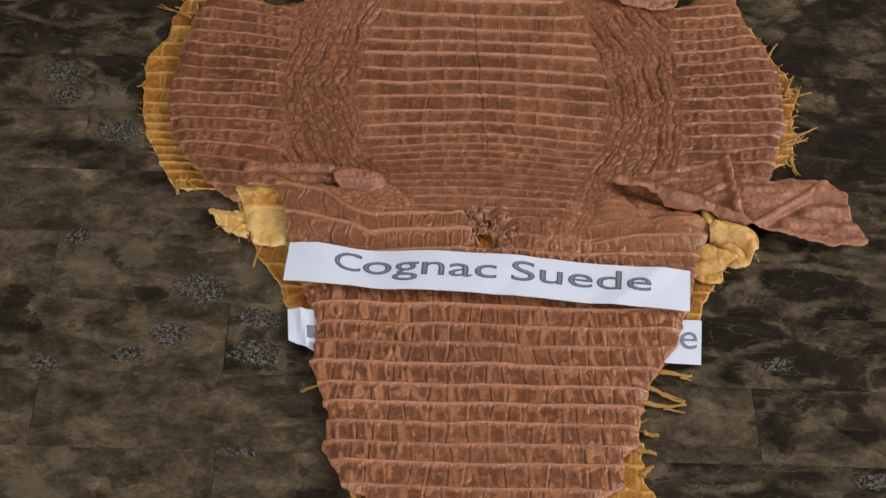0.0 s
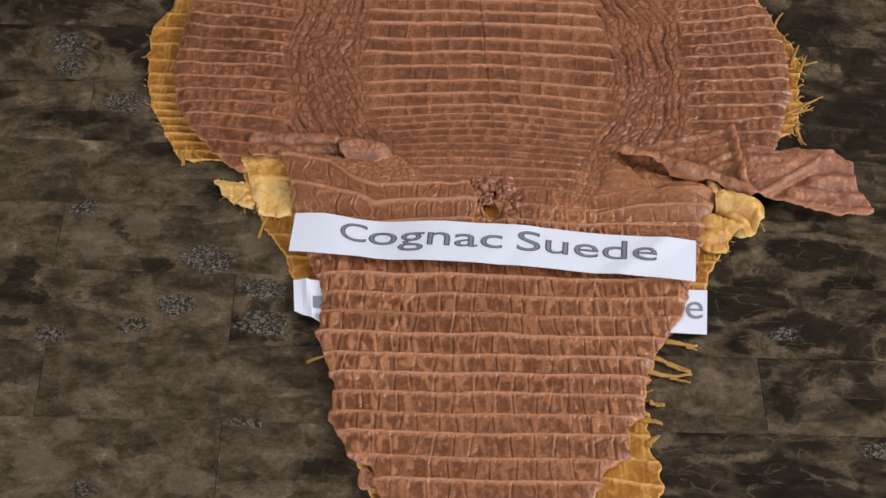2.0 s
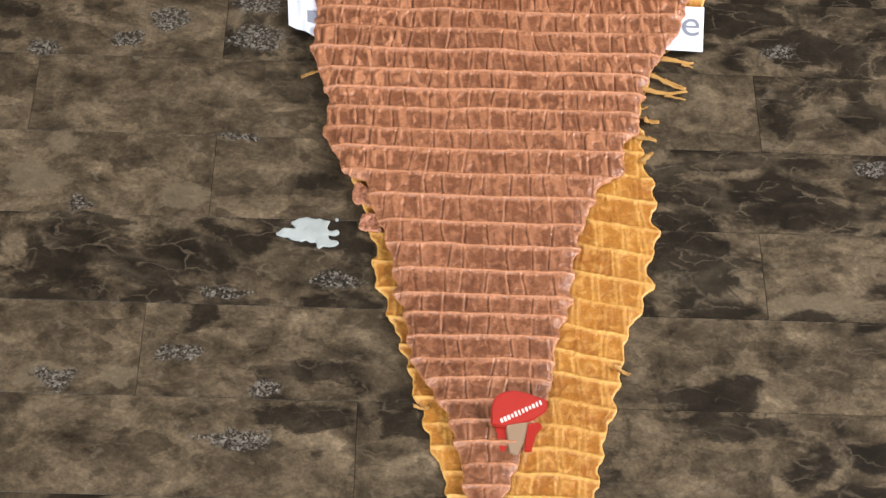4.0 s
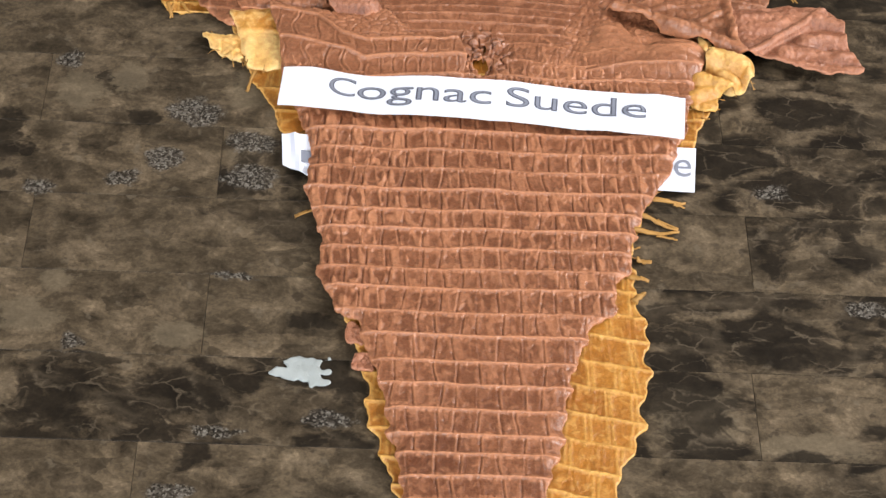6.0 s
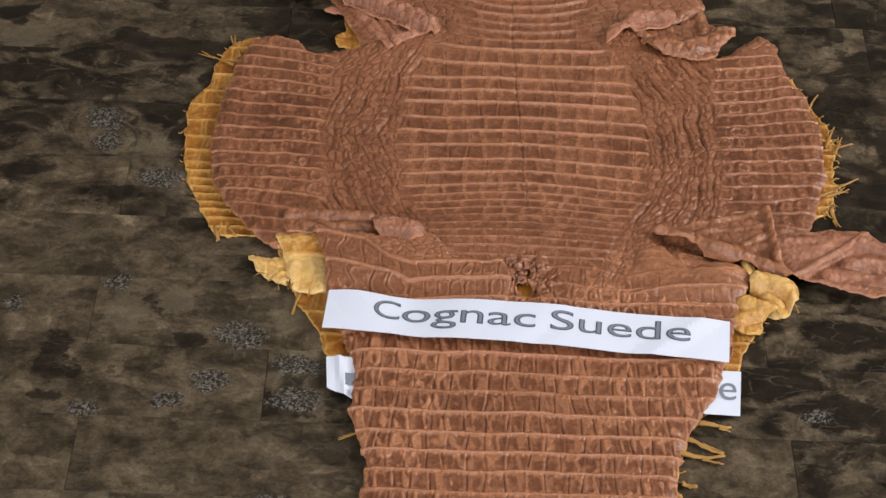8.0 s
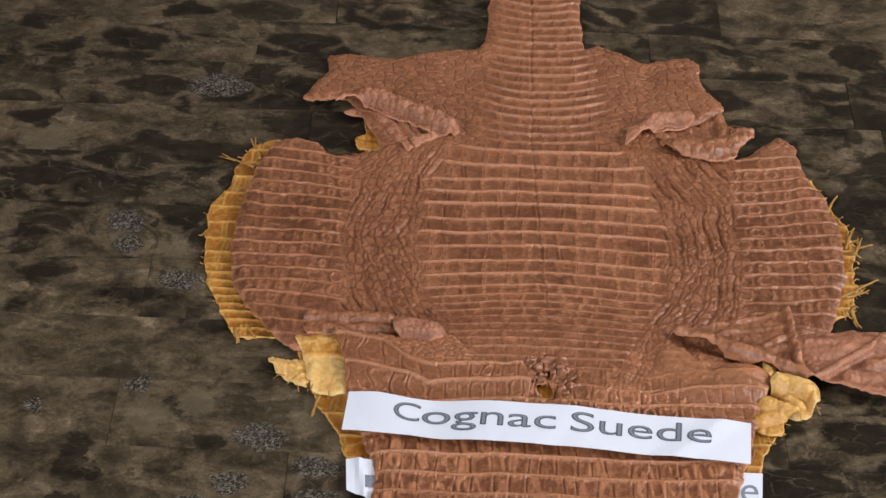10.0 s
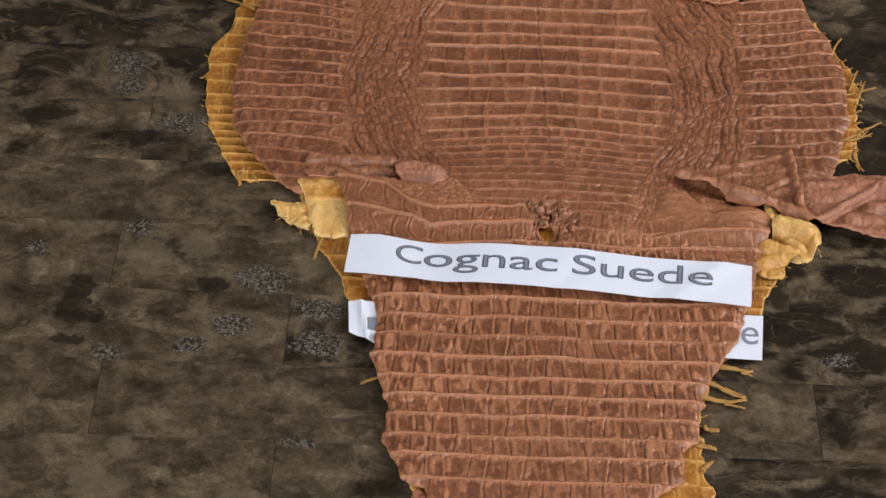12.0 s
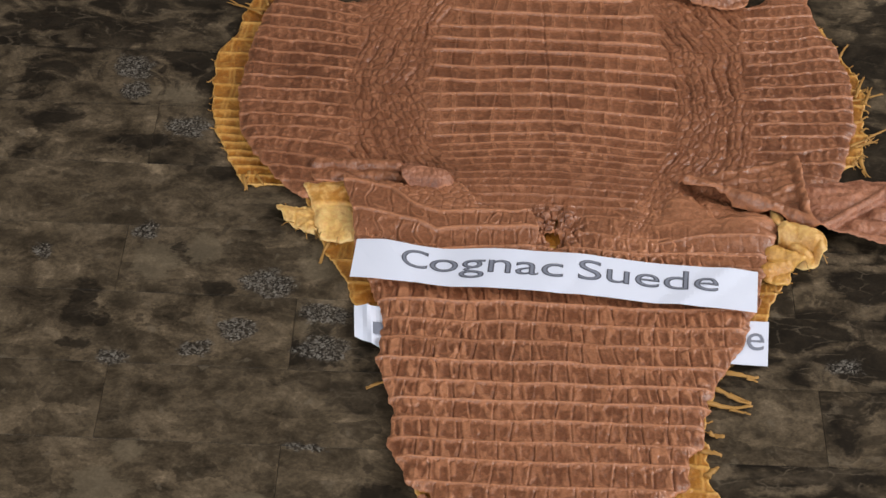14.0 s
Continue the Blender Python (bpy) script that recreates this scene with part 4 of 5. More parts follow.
TAIL_FOLD_EAST = [(0.1023, 0.0248), (0.1090, 0.0405), (0.1175, 0.0490), (0.1278, 0.0509), (0.1373, 0.0415), (0.1435, 0.0363), (0.1460, 0.0261),
    (0.1561, 0.0328), (0.1732, 0.0350), (0.1842, 0.0320), (0.1881, 0.0207), (0.1860, 0.0056), (0.1802, -0.0065), (0.1743, -0.0300),
    (0.1296, -0.0211), (0.0989, -0.0065), (0.0948, 0.0093)]
FORELEG_LEFT = [(-0.1326, 0.3380), (-0.1101, 0.3510), (-0.0814, 0.3365), (-0.0577, 0.3202), (-0.0359, 0.3177), (-0.0435, 0.3084), (-0.0615, 0.2984),
    (-0.0782, 0.2824), (-0.0841, 0.2930), (-0.0944, 0.2986), (-0.1023, 0.3100), (-0.1088, 0.3273), (-0.1208, 0.3339)]
ROLL_LEFT = [(-0.1407, 0.3347), (-0.1298, 0.3528), (-0.1109, 0.3641), (-0.0870, 0.3541), (-0.0629, 0.3318), (-0.0449, 0.3168), (-0.0364, 0.3069),
    (-0.0491, 0.3021), (-0.0643, 0.3067), (-0.0807, 0.3176), (-0.0997, 0.3285), (-0.1141, 0.3382), (-0.1254, 0.3415)]
FORELEG_RIGHT = [(0.0851, 0.3145), (0.0972, 0.3314), (0.1183, 0.3385), (0.1459, 0.3322), (0.1625, 0.3382), (0.1779, 0.3531), (0.1834, 0.3388),
    (0.1917, 0.3256), (0.1810, 0.3050), (0.1621, 0.2958), (0.1462, 0.2972), (0.1373, 0.3013), (0.1264, 0.3132), (0.1177, 0.3239),
    (0.1053, 0.3134), (0.0964, 0.3097)]
ROLL_RIGHT = [(0.0968, 0.2999), (0.1012, 0.3193), (0.1091, 0.3328), (0.1270, 0.3405), (0.1481, 0.3444), (0.1553, 0.3326), (0.1493, 0.3258),
    (0.1328, 0.3182), (0.1167, 0.3171), (0.1052, 0.3036)]
TOE_RIGHT = [(0.1264, 0.3082), (0.1436, 0.3062), (0.1667, 0.3101), (0.1810, 0.3174), (0.1907, 0.3237), (0.1997, 0.3219), (0.2020, 0.3108),
    (0.1884, 0.2950), (0.1831, 0.2837), (0.1611, 0.2799), (0.1447, 0.2851), (0.1346, 0.2906)]
cognac = empty("cognac_hide", (AXIS, 0.0, 0.0), "cognac brown scaly reptile hide lying flat on a yellow hide", "animal hide", "stacked hides")
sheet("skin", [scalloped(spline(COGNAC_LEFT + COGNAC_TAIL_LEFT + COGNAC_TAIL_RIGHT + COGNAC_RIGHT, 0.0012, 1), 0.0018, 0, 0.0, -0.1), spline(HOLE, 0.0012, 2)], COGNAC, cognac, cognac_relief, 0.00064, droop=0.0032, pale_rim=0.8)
sheet("hind_leg_flap", [spline(HIND_LEG, 0.0008, 11)], PINK, cognac, flap_relief(0.0085, [(0.2185, 0.0197, 0.2774, 0.0694, 0.0040, 0.0060), (0.2722, 0.0610, 0.2920, 0.0556, 0.0060, 0.0060), (0.2612, 0.0387, 0.2921, 0.0413, 0.0070, 0.0050), (0.2473, 0.0246, 0.2954, 0.0219, 0.0080, 0.0040), (0.2263, 0.0170, 0.2972, 0.0063, 0.0060, 0.0040), (0.2140, 0.0552, 0.2684, 0.0640, 0.0120, 0.0020)], 0.0055, 100, 0.0003), 0.0009, label="crumpled leg flap of pinkish cognac leather")
sheet("thigh_flap", [spline(THIGH, 0.0006, 15)], COGNAC, cognac, flap_relief(0.0115, [(0.1266, 0.0652, 0.1543, 0.0518, 0.0050, 0.0070), (0.1543, 0.0518, 0.1854, 0.0363, 0.0060, 0.0080), (0.1914, 0.0354, 0.2165, 0.0247, 0.0060, 0.0060), (0.1268, 0.0690, 0.2089, 0.0931, 0.0025, 0.0012), (0.1491, 0.0652, 0.2095, 0.0771, 0.0022, 0.0012), (0.2100, 0.0912, 0.2145, 0.0288, 0.0070, 0.0060), (0.1870, 0.0549, 0.2108, 0.0689, 0.0030, 0.0015)], 0.009, 117, 0.0004, 0.1), 0.0008, droop=0.002)
sheet("hind_leg_flap", [spline(LEFT_HIND_ROLL, 0.0007, 12)], COGNAC, cognac, flap_relief(0.0085, [(-0.1417, 0.0729, -0.0844, 0.0742, 0.0050, 0.0040), (-0.1286, 0.0595, -0.0839, 0.0615, 0.0040, 0.0030)], 0.0075, 104, 0.0006), 0.0009)
sheet("leg_curl", [spline(CURL, 0.0005, 16)], PINK, cognac, flap_relief(0.010, [(-0.0757, 0.0592, -0.0511, 0.0541, 0.0100, 0.0100)], 0.005, 106, 0.0007), 0.0008, label="small pinkish curl of leather")
sheet("foreleg_flap", [spline(FORELEG_LEFT, 0.0007, 13)], PINK, cognac, flap_relief(0.0088, [(-0.1093, 0.3364, -0.0843, 0.2963, 0.0042, 0.0020), (-0.0974, 0.3307, -0.0795, 0.2919, 0.0042, 0.0020), (-0.0856, 0.3258, -0.0714, 0.2924, 0.0042, 0.0020), (-0.0751, 0.3184, -0.0670, 0.2990, 0.0035, 0.0018), (-0.0729, 0.2970, -0.0391, 0.3120, 0.0045, 0.0040), (-0.0909, 0.2927, -0.0770, 0.2858, 0.0040, 0.0050)], 0.006, 108, 0.0005), 0.0007, label="folded leg flap of pinkish cognac leather", droop=0.0025)
sheet("rolled_leg_edge", [spline(ROLL_LEFT, 0.0005, 19)], PINK, cognac, flap_relief(0.0125, [(-0.1372, 0.3374, -0.1148, 0.3505, 0.0080, 0.0080), (-0.1148, 0.3505, -0.0814, 0.3338, 0.0090, 0.0110), (-0.0814, 0.3338, -0.0461, 0.3111, 0.0085, 0.0100)], 0.0065, 109, 0.0009), 0.0007, label="rolled edge of pinkish cognac leather")
sheet("foreleg_flap", [spline(FORELEG_RIGHT, 0.0011, 14)], COGNAC, cognac, flap_relief(0.0088, [(0.1768, 0.3459, 0.1779, 0.3152, 0.0050, 0.0040), (0.1265, 0.3158, 0.1485, 0.2990, 0.0060, 0.0030)], 0.007, 112, 0.0006, 0.1), 0.0008, label="torn folded leg flap of cognac leather", droop=0.003)
sheet("rolled_leg_edge", [spline(ROLL_RIGHT, 0.0006, 20)], PINK, cognac, flap_relief(0.012, [(0.1003, 0.3081, 0.1195, 0.3270, 0.0075, 0.0060), (0.1195, 0.3286, 0.1499, 0.3355, 0.0085, 0.0080)], 0.009, 113, 0.0004), 0.0007)
sheet("toe_flap", [spline(TOE_RIGHT, 0.0011, 22)], COGNAC, cognac, flap_relief(0.0115, [(0.1384, 0.2948, 0.1657, 0.2950, 0.0120, 0.0060), (0.1657, 0.2950, 0.1941, 0.3095, 0.0110, 0.0080), (0.1899, 0.3140, 0.2002, 0.3163, 0.0050, 0.0090)], 0.007, 114, 0.0007, 0.12), 0.0007, droop=0.002)
for n, outline in enumerate(CURLS):
    sheet("edge_curl", [spline(outline, 0.0007, 30 + n)], PINK, cognac, flap_relief(0.003, [], 0.004, 140 + n, 0.001), 0.0008)


def fold_west(x, y):
    """The tail's root, laid over the body: three bowed folds with tall looped scales between, small pebbles above."""
    along = [-0.11, -0.0877, -0.0675, -0.0513, -0.0197, 0.0141]
    lines = [np.interp(x, along, v) + 0.0006 * value_noise(x, x * 0, 0.009, 150 + n) for n, v in enumerate(([-0.0125, -0.0141, -0.0154, -0.0162, -0.0109, -0.0078], [0.0215, 0.0168, 0.0113, 0.0038, 0.0075, 0.0094], [0.0511, 0.0455, 0.027, 0.0201, 0.0243, 0.0263]))]
    fold = np.minimum.reduce([np.abs(y - v) for v in lines])
    row = np.sum([y > v for v in lines], axis=0)
    wide = np.interp(x, [-0.1, 0.0], [0.0115, 0.0082])
    k = (x + 0.0025 * value_noise(x, y, 0.011, 160) + 0.15 * (y - lines[1]) * (hashed(row, row * 0, 166) - 0.3)) / wide + 0.4 * row + 50
    tint = hashed(np.floor(k), row, 161)
    gap = np.abs(k - np.round(k)) * wide
    ridge = np.exp(-((fold / 0.0016) ** 4))
    tall = np.interp(x, [-0.1, 0.0], [0.028, 0.017])
    loop = np.exp(-(((np.hypot(1 - 2 * gap / (0.85 * wide), 1 - 2 * fold / tall) - 0.66) / 0.1) ** 2)) * np.clip(0.25 + 1.6 * value_noise(x, y, 0.006, 164), 0, 1) * (tint > 0.3)
    tick = np.exp(-(((gap - 0.0011) / 0.0006) ** 2)) * (1 - ridge) * np.clip(0.4 + value_noise(x, y, 0.005, 165), 0, 1)
    loop = np.maximum(loop, tick)
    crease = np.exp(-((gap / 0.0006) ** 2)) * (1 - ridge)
    edge, which = cells(x, y, 0.006, 0.0045, 162)
    pebbly = (row == 3) * step01(0.0, 0.003, y - lines[2])
    stone = step01(0.0, 0.3, edge)
    z = 0.0128 - 0.0034 * step01(0.014, -0.006, y) + 0.0016 * ridge + (1 - pebbly) * (0.0009 * loop - 0.0006 * crease) + 0.0009 * pebbly * stone + 0.0006 * value_noise(x, y, 0.02, 163)
    rub_glint = np.maximum(0.75 * ridge, (1 - pebbly) * 0.5 * loop) + pebbly * (0.15 + 0.3 * stone * which) + 0.12
    # creases and gaps between pebbles carry painted shade
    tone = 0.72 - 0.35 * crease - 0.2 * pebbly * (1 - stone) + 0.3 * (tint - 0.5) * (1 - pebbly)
    return z, np.clip(rub_glint, 0, 1), np.clip(tone, 0, 1)


def fold_east(x, y):
    """Smooth, rubbed skin beside the tail's root, drawn into fine folds, with a scaly bulge at its end."""
    bulge = np.exp(-(((x - 0.1683) / 0.017) ** 2 + ((y - 0.0160) / 0.014) ** 2))
    pull = value_noise(x * 0.25, y + 0.15 * x, 0.005, 170)
    lump = np.exp(-((value_noise(x, y * 0.3, 0.0085, 171) / 0.22) ** 2)) * bulge
    fine = value_noise(x, y, 0.004, 172)
    fold, gap, _, strong, tint, _ = scale_rows(x, 1.25 * y - 0.2 * (x - 0.13) * step01(0.13, 0.05, x), 0.0105, 0.0, 175, 0.2)
    rowed = step01(0.0205, 0.0085, y)
    ridge = np.exp(-((fold / 0.0011) ** 4)) * (0.25 + 0.75 * rowed)
    crease = np.exp(-((gap / 0.0006) ** 2)) * (1 - ridge) * rowed * (tint > 0.3)
    wrinkle = np.exp(-((value_noise(x * 0.35, y + 0.3 * x, 0.0065, 173) / 0.13) ** 2)) * (1 - rowed)
    z = 0.0126 - 0.0034 * step01(0.012, -0.012, y) - 0.0022 * step01(0.1254, 0.0954, x) + 0.006 * bulge + 0.0007 * pull + 0.0012 * lump + 0.0004 * fine + 0.0011 * ridge - 0.0006 * crease + 0.0008 * wrinkle
    rub_glint = 0.18 + 0.28 * (1 - rowed) + 0.25 * np.clip(pull, 0, 1) + 0.15 * bulge + 0.25 * lump + 0.5 * ridge * strong + 0.3 * wrinkle
    # the crease term darkens the tone as shade in the groove would
    return z, np.clip(rub_glint, 0, 1), np.clip(0.65 + 0.25 * pull + 0.2 * fine - 0.3 * crease, 0, 1)


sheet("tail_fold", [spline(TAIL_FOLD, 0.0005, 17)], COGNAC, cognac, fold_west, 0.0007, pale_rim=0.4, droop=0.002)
sheet("tail_fold", [spline(TAIL_FOLD_EAST, 0.0007, 18)], COGNAC, cognac, fold_east, 0.0007, pale_rim=0.5, droop=0.003)
under(cognac, cognac.children)


# ---- paper labels ----
def paper_strip(name, corners, high, label, cut=0.0):
    """A hand-cut strip of paper; corners: top left, top right, bottom left, bottom right. Returns the strip and a function from strip to world."""
    tl, tr, bl, br = (Vector((*c, 0)) for c in corners)

    def at(u, v, lift=0.0):
        p = tl.lerp(tr, u).lerp(bl.lerp(br, u), v)
        p.z = high(u, v) + lift
        return p

    root = empty(name, at(0.5, 0.5), label, "paper label", "paper labels")
    bm = bmesh.new()
    nu, nv = 96, 12
    grid = [[bm.verts.new(at(max(u / nu, cut * max(0.0, v / nv - 0.75) * 4), v / nv)) for v in range(nv + 1)] for u in range(nu + 1)]
    for u in range(nu):
        for v in range(nv):
            bm.faces.new((grid[u][v], grid[u][v + 1], grid[u + 1][v + 1], grid[u + 1][v]))
    made = bmesh.ops.extrude_face_region(bm, geom=bm.faces[:])
    for g in made["geom"]:
        if isinstance(g, bmesh.types.BMVert):
            g.co.z += 0.0002
    bmesh.ops.recalc_face_normals(bm, faces=bm.faces)
    part("paper", bm, PAPER, root)
    return root, at


def lettering(text, root, at, u0, u1, baseline, top, lift, mat, fatten, name):
    """Printed words that follow the paper between u0 and u1, from the baseline up to the cap height."""
    curve = bpy.data.curves.new("text", "FONT")
    curve.body, curve.size, curve.offset = text, 1.0, fatten
    curve.resolution_u = 5
    temp = new("text", curve)
    bpy.context.view_layer.update()
    mesh = bpy.data.meshes.new_from_object(temp.evaluated_get(bpy.context.evaluated_depsgraph_get()))
    bpy.data.objects.remove(temp)
    bm = bmesh.new()
    bm.from_mesh(mesh)
    bpy.data.meshes.remove(mesh)
    bmesh.ops.triangulate(bm, faces=bm.faces[:])
    bmesh.ops.subdivide_edges(bm, edges=[e for e in bm.edges if e.calc_length() > 0.12], cuts=3, use_grid_fill=True)
    xs = [v.co.x for v in bm.verts]
    lo, hi = min(xs) + fatten, max(xs) - fatten
    for v in bm.verts:
        u = u0 + (u1 - u0) * (v.co.x - lo) / (hi - lo)
        v.co = at(u, baseline + (top - baseline) * v.co.y / 0.72, lift)
    return part(name, bm, mat, root)


def top_height(u, v):
    return 0.0130 + 0.003 * math.exp(-(((u - 0.5) / 0.18) ** 2)) - 0.0018 * math.exp(-(((u - 0.22) / 0.1) ** 2)) + 0.0005 * math.sin(u * 23) + 0.0005 * abs(math.sin(u * 14 + v)) + 0.0006 * (v - 0.5) * math.sin(u * 9) + 0.0016 * max(0.0, 1 - abs(u + 0.12 * v - 0.93) / 0.06) + 0.0018 * max(0.0, 1 - abs(u - 0.1 * v - 0.07) / 0.08) - 0.0007 * max(0.0, 1 - abs(u + 0.1 * v - 0.62) / 0.05)


def under_height(u, v):
    return 0.0042 + 0.0022 * max(0.0, 1 - abs(u - 0.03 - 0.015 * v) / 0.014) + 0.0003 * math.sin(u * 30) - 0.002 * step01(0.55, 1.0, v) * step01(0.12, 0.0, u)


label_strip, on_label = paper_strip("paper_label", [(-0.1070, -0.0125), (0.1710, -0.0297), (-0.1095, -0.0512), (0.1673, -0.0705)], top_height, "white paper strip printed with grey words, lying across the cognac hide")
for word, u0, u1 in (("C", 0.1195, 0.184), ("ognac", 0.1905, 0.5205), ("Suede", 0.5585, 0.9035)):
    lettering(word, label_strip, on_label, u0, u1, 0.62, 0.125, 0.0004, INK_EDGE, 0.006, "lettering_outline")
    lettering(word, label_strip, on_label, u0, u1, 0.62, 0.125, 0.0006, INK, -0.018, "lettering")
hidden_strip, on_hidden = paper_strip("paper_label", [(-0.1054, -0.0701), (0.1765, -0.0696), (-0.1025, -0.1085), (0.1724, -0.1121)], under_height, "white paper strip mostly hidden under the cognac hide", 0.06)
lettering("e", hidden_strip, on_hidden, 0.948, 0.99, 0.66, 0.06, 0.0004, INK, 0.0, "lettering")
bm = bmesh.new()
verts = [bm.verts.new(on_hidden(u, v, 0.0004)) for u, v in ((0.045, 0.42), (0.045, 0.72), (0.075, 0.72), (0.075, 0.42))]
bm.faces.new(verts)
part("print_bar", bm, INK, hidden_strip)
for root in (label_strip, hidden_strip):
    under(root, root.children)

# ---- red tag at the tail ----
TAG = (0.0440, -0.4132)
tag = empty("plastic_tag", (*TAG, 0.006), "small red plastic locking tag fastened through the tail of the hide", "tag")


def plate(points, z, thick, bevel):
    bm = bmesh.new()
    face = bm.faces.new([bm.verts.new((x, y, z)) for x, y in points])
    made = bmesh.ops.extrude_face_region(bm, geom=[face])
    for g in made["geom"]:
        if isinstance(g, bmesh.types.BMVert):
            g.co.z += thick
    bmesh.ops.recalc_face_normals(bm, faces=bm.faces)
    bmesh.ops.bevel(bm, geom=bm.edges[:], offset=bevel, segments=2, affect="EDGES")
    return bm


def turned(ob, m):
    ob.matrix_basis = m


OUTLINE = [(-0.0185, -0.013), (-0.0185, 0.001), (-0.0165, 0.008), (-0.011, 0.0125), (-0.003, 0.0145), (0.006, 0.013), (0.013, 0.0105), (0.0185, 0.0095), (0.0205, 0.006), (0.019, -0.0005), (0.01, -0.0075), (0.0, -0.0115), (-0.011, -0.0145)]
turned(part("tag_plate", plate(OUTLINE, 0.0, 0.0028, 0.0011), RED, tag), pose(0, 0, 0.007, 22, 4, 0))
turned(part("tag_strap", plate([(-0.0165, -0.008), (-0.008, -0.010), (-0.0055, -0.036), (-0.012, -0.038)], 0.0, 0.002, 0.0007), RED, tag), pose(0, 0, 0.002, 4, 0, 0))
turned(part("tag_strap", plate([(0.006, -0.010), (0.014, -0.0075), (0.017, -0.012), (0.0125, -0.018), (0.009, -0.034), (0.004, -0.034)], 0.0, 0.002, 0.0007), RED, tag), pose(0, 0, 0.003, 4, 0, 0))
turned(part("tag_tongue", plate([(-0.0085, -0.011), (0.0075, -0.008), (0.004, -0.026), (-0.001, -0.038), (-0.006, -0.036)], 0.0, 0.0022, 0.0008), TAUPE, tag, "greyish tan tongue between the straps"), pose(0, 0, 0.0035, 5, 0, 0))
marks = random.Random(5)
for k in range(12):
    tall, thin = marks.uniform(0.0013, 0.0019), marks.uniform(0.0006, 0.001)
    turned(part("print_bar", plate([(-thin, -tall), (thin, -tall), (thin + 0.0004, tall), (0.0004 - thin, tall)], 0.0, 0.0003, 0.00005), WHITE_INK, tag), pose(0, 0, 0.007, 22, 4, 0) @ pose(-0.0112 + 0.00235 * k, -0.0096 + 0.0014 * k, 0.0028, 0, 0, 30))

tag.scale = (0.84, 0.74, 0.9)

# ---- jagged white patch on the floor, built as a thin sheet ----
PATCH_EDGE = [(-0.1016, -0.2767), (-0.0921, -0.2727), (-0.0930, -0.2682), (-0.0846, -0.2637), (-0.0757, -0.2656), (-0.0639, -0.2641), (-0.0692, -0.2717),
    (-0.0649, -0.2751), (-0.0696, -0.2780), (-0.0638, -0.2841), (-0.0747, -0.2882), (-0.0777, -0.2820), (-0.0888, -0.2816), (-0.0942, -0.2791)]


def patch_relief(x, y):
    return 0.0011 + 0.0004 * value_noise(x, y, 0.006, 130), x * 0, x * 0 + 0.5


scrap = sheet("white_patch", [spline(PATCH_EDGE, 0.0024, 21)], PATCH_WHITE, None, patch_relief, 0.0008, 0.001)
tagged(scrap, "small jagged white patch on the brown floor", "paper scrap")

# ---- an added room around, out of view; its walls are dark to limit floor glare ----
room = [(-2.6, 2.6), (-3.0, 2.8), 2.6]


def wall(name, boxes):
    bm = bmesh.new()
    for lo, hi in boxes:
        box(bm, lo, hi)
    return tagged(part(name, bm, PAINT, None), "unseen plain taupe wall added to enclose the floor", "wall", kind="structure")


wall("wall_north", [((-2.6, 2.8, 0), (2.6, 2.92, 2.6))])
wall("wall_west", [((-2.72, -3.0, 0), (-2.6, 2.8, 2.6))])
wall("wall_east", [((2.6, -3.0, 0), (2.72, -1.4, 2.6)), ((2.6, 1.0, 0), (2.72, 2.8, 2.6)), ((2.6, -1.4, 0), (2.72, 1.0, 0.9)), ((2.6, -1.4, 2.35), (2.72, 1.0, 2.6))])
# the opening here is made for the added back fill
wall("wall_south", [((-2.6, -3.12, 0), (-2.1, -3.0, 2.6)), ((-0.5, -3.12, 0), (2.6, -3.0, 2.6)), ((-2.1, -3.12, 0), (-0.5, -3.0, 0.9)), ((-2.1, -3.12, 2.35), (-0.5, -3.0, 2.6))])
bm = bmesh.new()
box(bm, (-2.72, -3.12, 2.6), (2.72, 2.92, 2.7))
tagged(part("ceiling", bm, CEILING, None), "unseen plain white ceiling added to enclose the floor", "ceiling", kind="structure")

# ---- floor, plank by plank ----
bm = bmesh.new()
box(bm, (-2.72, -3.12, -0.12), (2.72, 2.92, -0.003))
floor = tagged(part("floor", bm, SEAM, None), "dark brown marble-look floor of short planks with grey speckle", "floor", kind="structure")
PITCH, TOP = 0.06816, 0.2803
# joints that can be seen, by row, counted from the far side
JOINTS = {-1: (-0.16, 0.312), 0: (-0.42, 0.1), 1: (-0.13, 0.42), 2: (-0.266, 0.2), 3: (-0.47, 0.02), 4: (-0.270, 0.196), 5: (-0.145, 0.33), 6: (-0.264, 0.205), 7: (-0.144, 0.06, 0.36), 8: (-0.4, 0.197), 9: (-0.176, 0.33), 10: (-0.048, 0.42)}
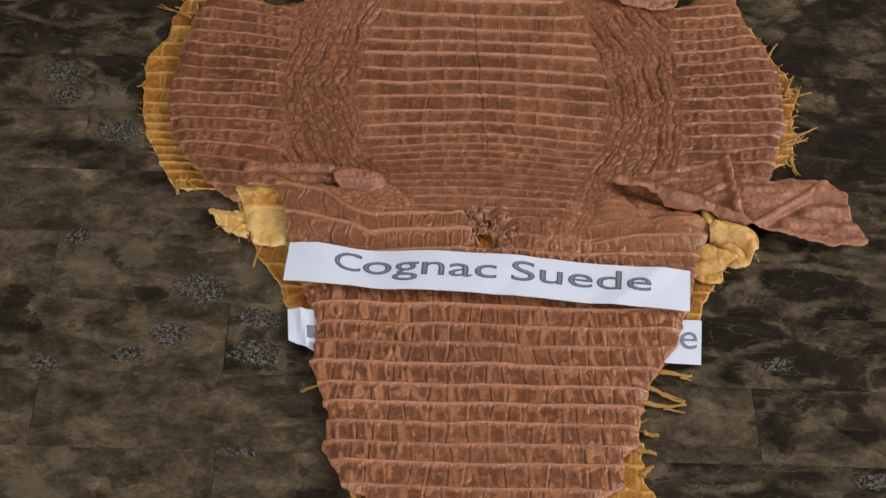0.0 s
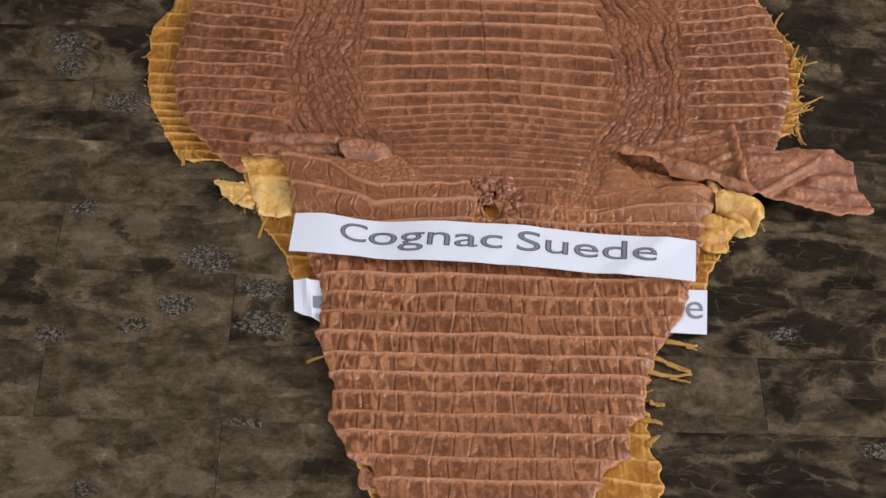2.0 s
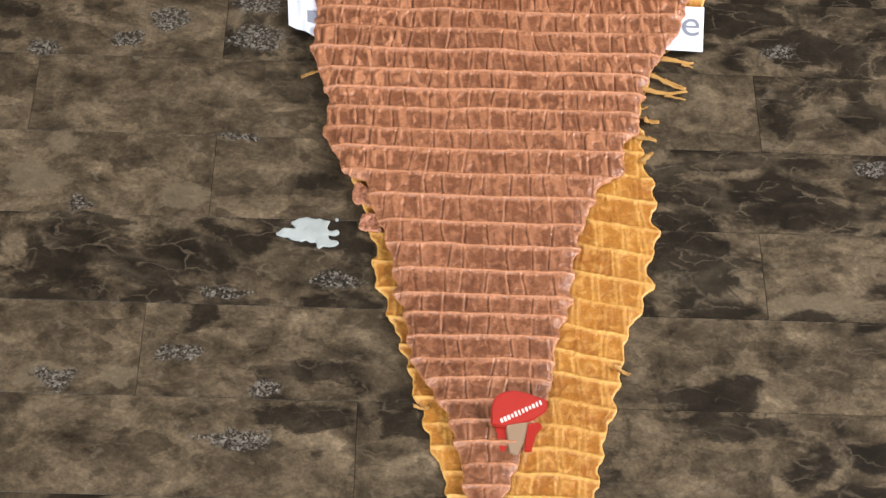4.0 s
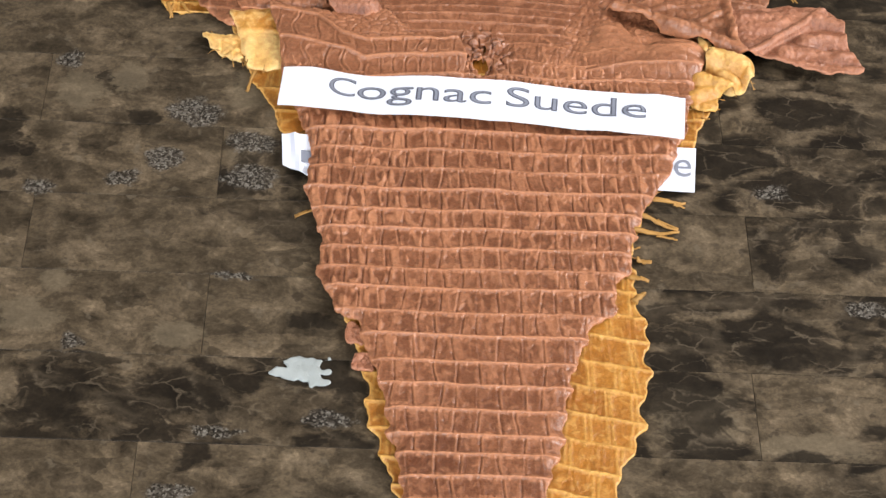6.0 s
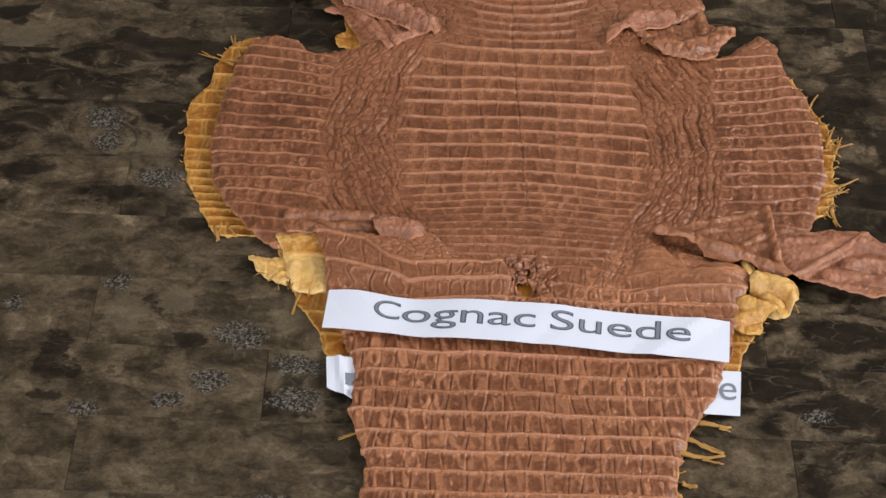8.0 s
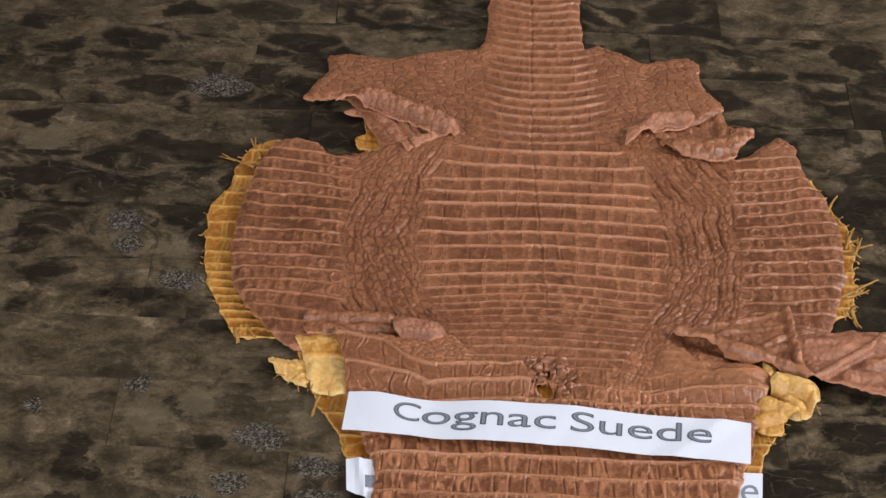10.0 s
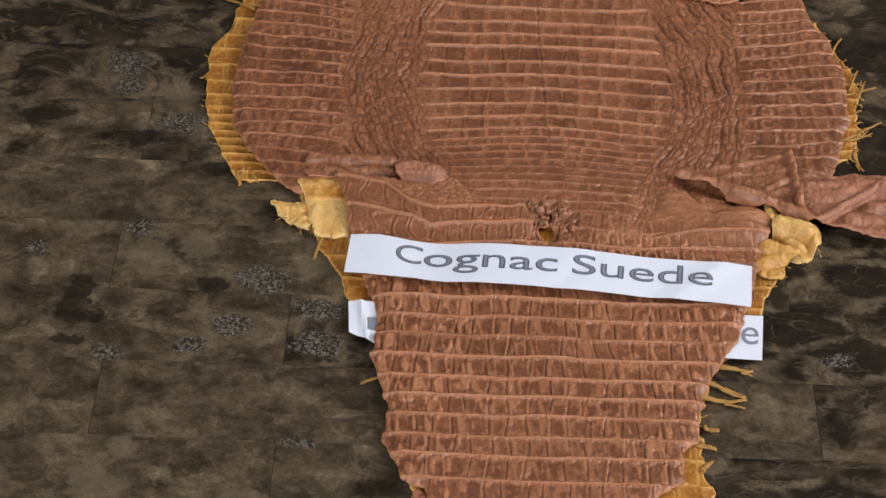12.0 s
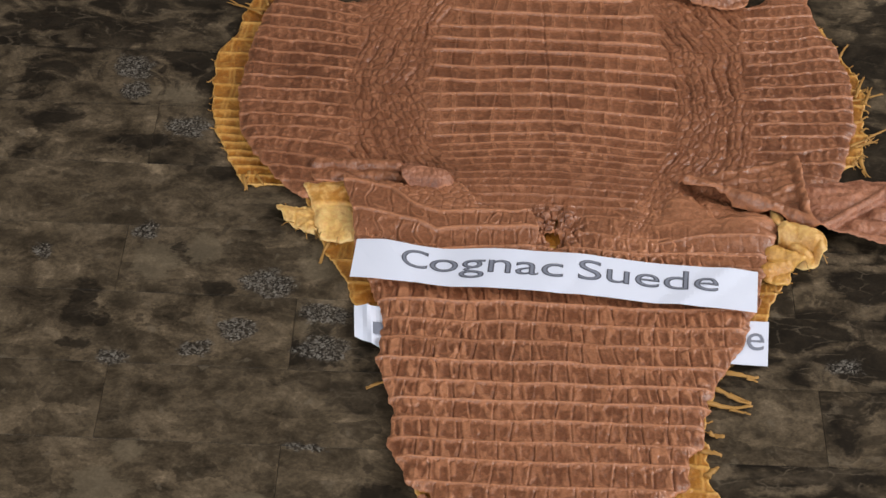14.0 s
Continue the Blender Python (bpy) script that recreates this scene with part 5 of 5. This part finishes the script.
# dark clouds, veins and speckle of those planks
LOOKS = {
    -3: ((0.6, 0.5, 0.1), (0.7, 0.3, 0.1)), -2: ((0.75, 0.5, 0.2), (0.85, 0.4, 0.1)), -1: ((0.5, 0.5, 0.3), (0.9, 0.5, 0.1)), 0: ((0.9, 0.9, 0.0), (0.95, 0.4, 0.0)),
    1: ((0.7, 0.6, 0.2), (0.98, 0.2, 0.0)), 2: ((0.6, 0.4, 0.3), (0.95, 0.3, 0.0)), 3: ((0.15, 0.4, 0.4), (0.85, 0.6, 0.0)), 4: ((0.15, 0.4, 0.3), (0.7, 0.9, 0.0)),
    5: ((0.12, 0.4, 0.4), (0.85, 0.9, 0.2)), 6: ((0.15, 0.5, 0.2), (0.85, 1.0, 0.3)), 7: ((0.05, 0.3, 0.3), (0.9, 1.0, 0.2)), 8: ((0.85, 0.9, 0.2), (0.35, 0.8, 0.1)),
    9: ((0.05, 0.5, 0.4), (0.4, 0.7, 0.1)), 10: ((0.25, 0.6, 0.5), (0.5, 0.7, 0.2)), 11: ((0.4, 0.6, 0.4), (0.4, 0.6, 0.3)),
}
shared = {}


def plank_mesh(length):
    key = round(length, 3)
    if key not in shared:
        bm = bmesh.new()
        g = 0.00012
        box(bm, (g, g - PITCH, -0.0035), (key - g, -g, 0.0))
        bmesh.ops.bevel(bm, geom=[e for e in bm.edges if min(v.co.z for v in e.verts) > -0.001], offset=0.0002, segments=1, affect="EDGES")
        mesh = bpy.data.meshes.new("plank")
        bm.to_mesh(mesh)
        bm.free()
        mesh.materials.append(STONE)
        shared[key] = mesh
    return shared[key]


rest = bmesh.new()
rng = random.Random(7)
for row in range(-37, 49):
    y = TOP - PITCH * row
    cuts = list(JOINTS.get(row, (rng.uniform(-0.3, 0.1),)))
    while cuts[-1] < 2.3:
        cuts.append(round(cuts[-1] + rng.choice((0.34, 0.4, 0.46)), 3))
    while cuts[0] > -2.3:
        cuts.insert(0, round(cuts[0] - rng.choice((0.34, 0.4, 0.46)), 3))
    for k, (a, b) in enumerate(zip(cuts, cuts[1:])):
        tone = (rng.uniform(0.2, 0.9), rng.uniform(0.0, 1.0), rng.uniform(0.2, 0.9))
        if -12 < row < 18 and b > -0.75 and a < 0.75:
            ob = new("plank", plank_mesh(b - a))
            ob.parent = floor
            ob.location = (a, y, 0)
            ob.color = (*(LOOKS[row][a + b > 0.15] if row in LOOKS else tone), 1)
        else:
            box(rest, (a + 0.0003, y - PITCH + 0.0003, -0.0035), (b - 0.0003, y - 0.0003, 0))
far = part("far_planks", rest, STONE, floor)
far.color = (0.4, 0.5, 0.3, 1)
tagged(far, kind="stuff")
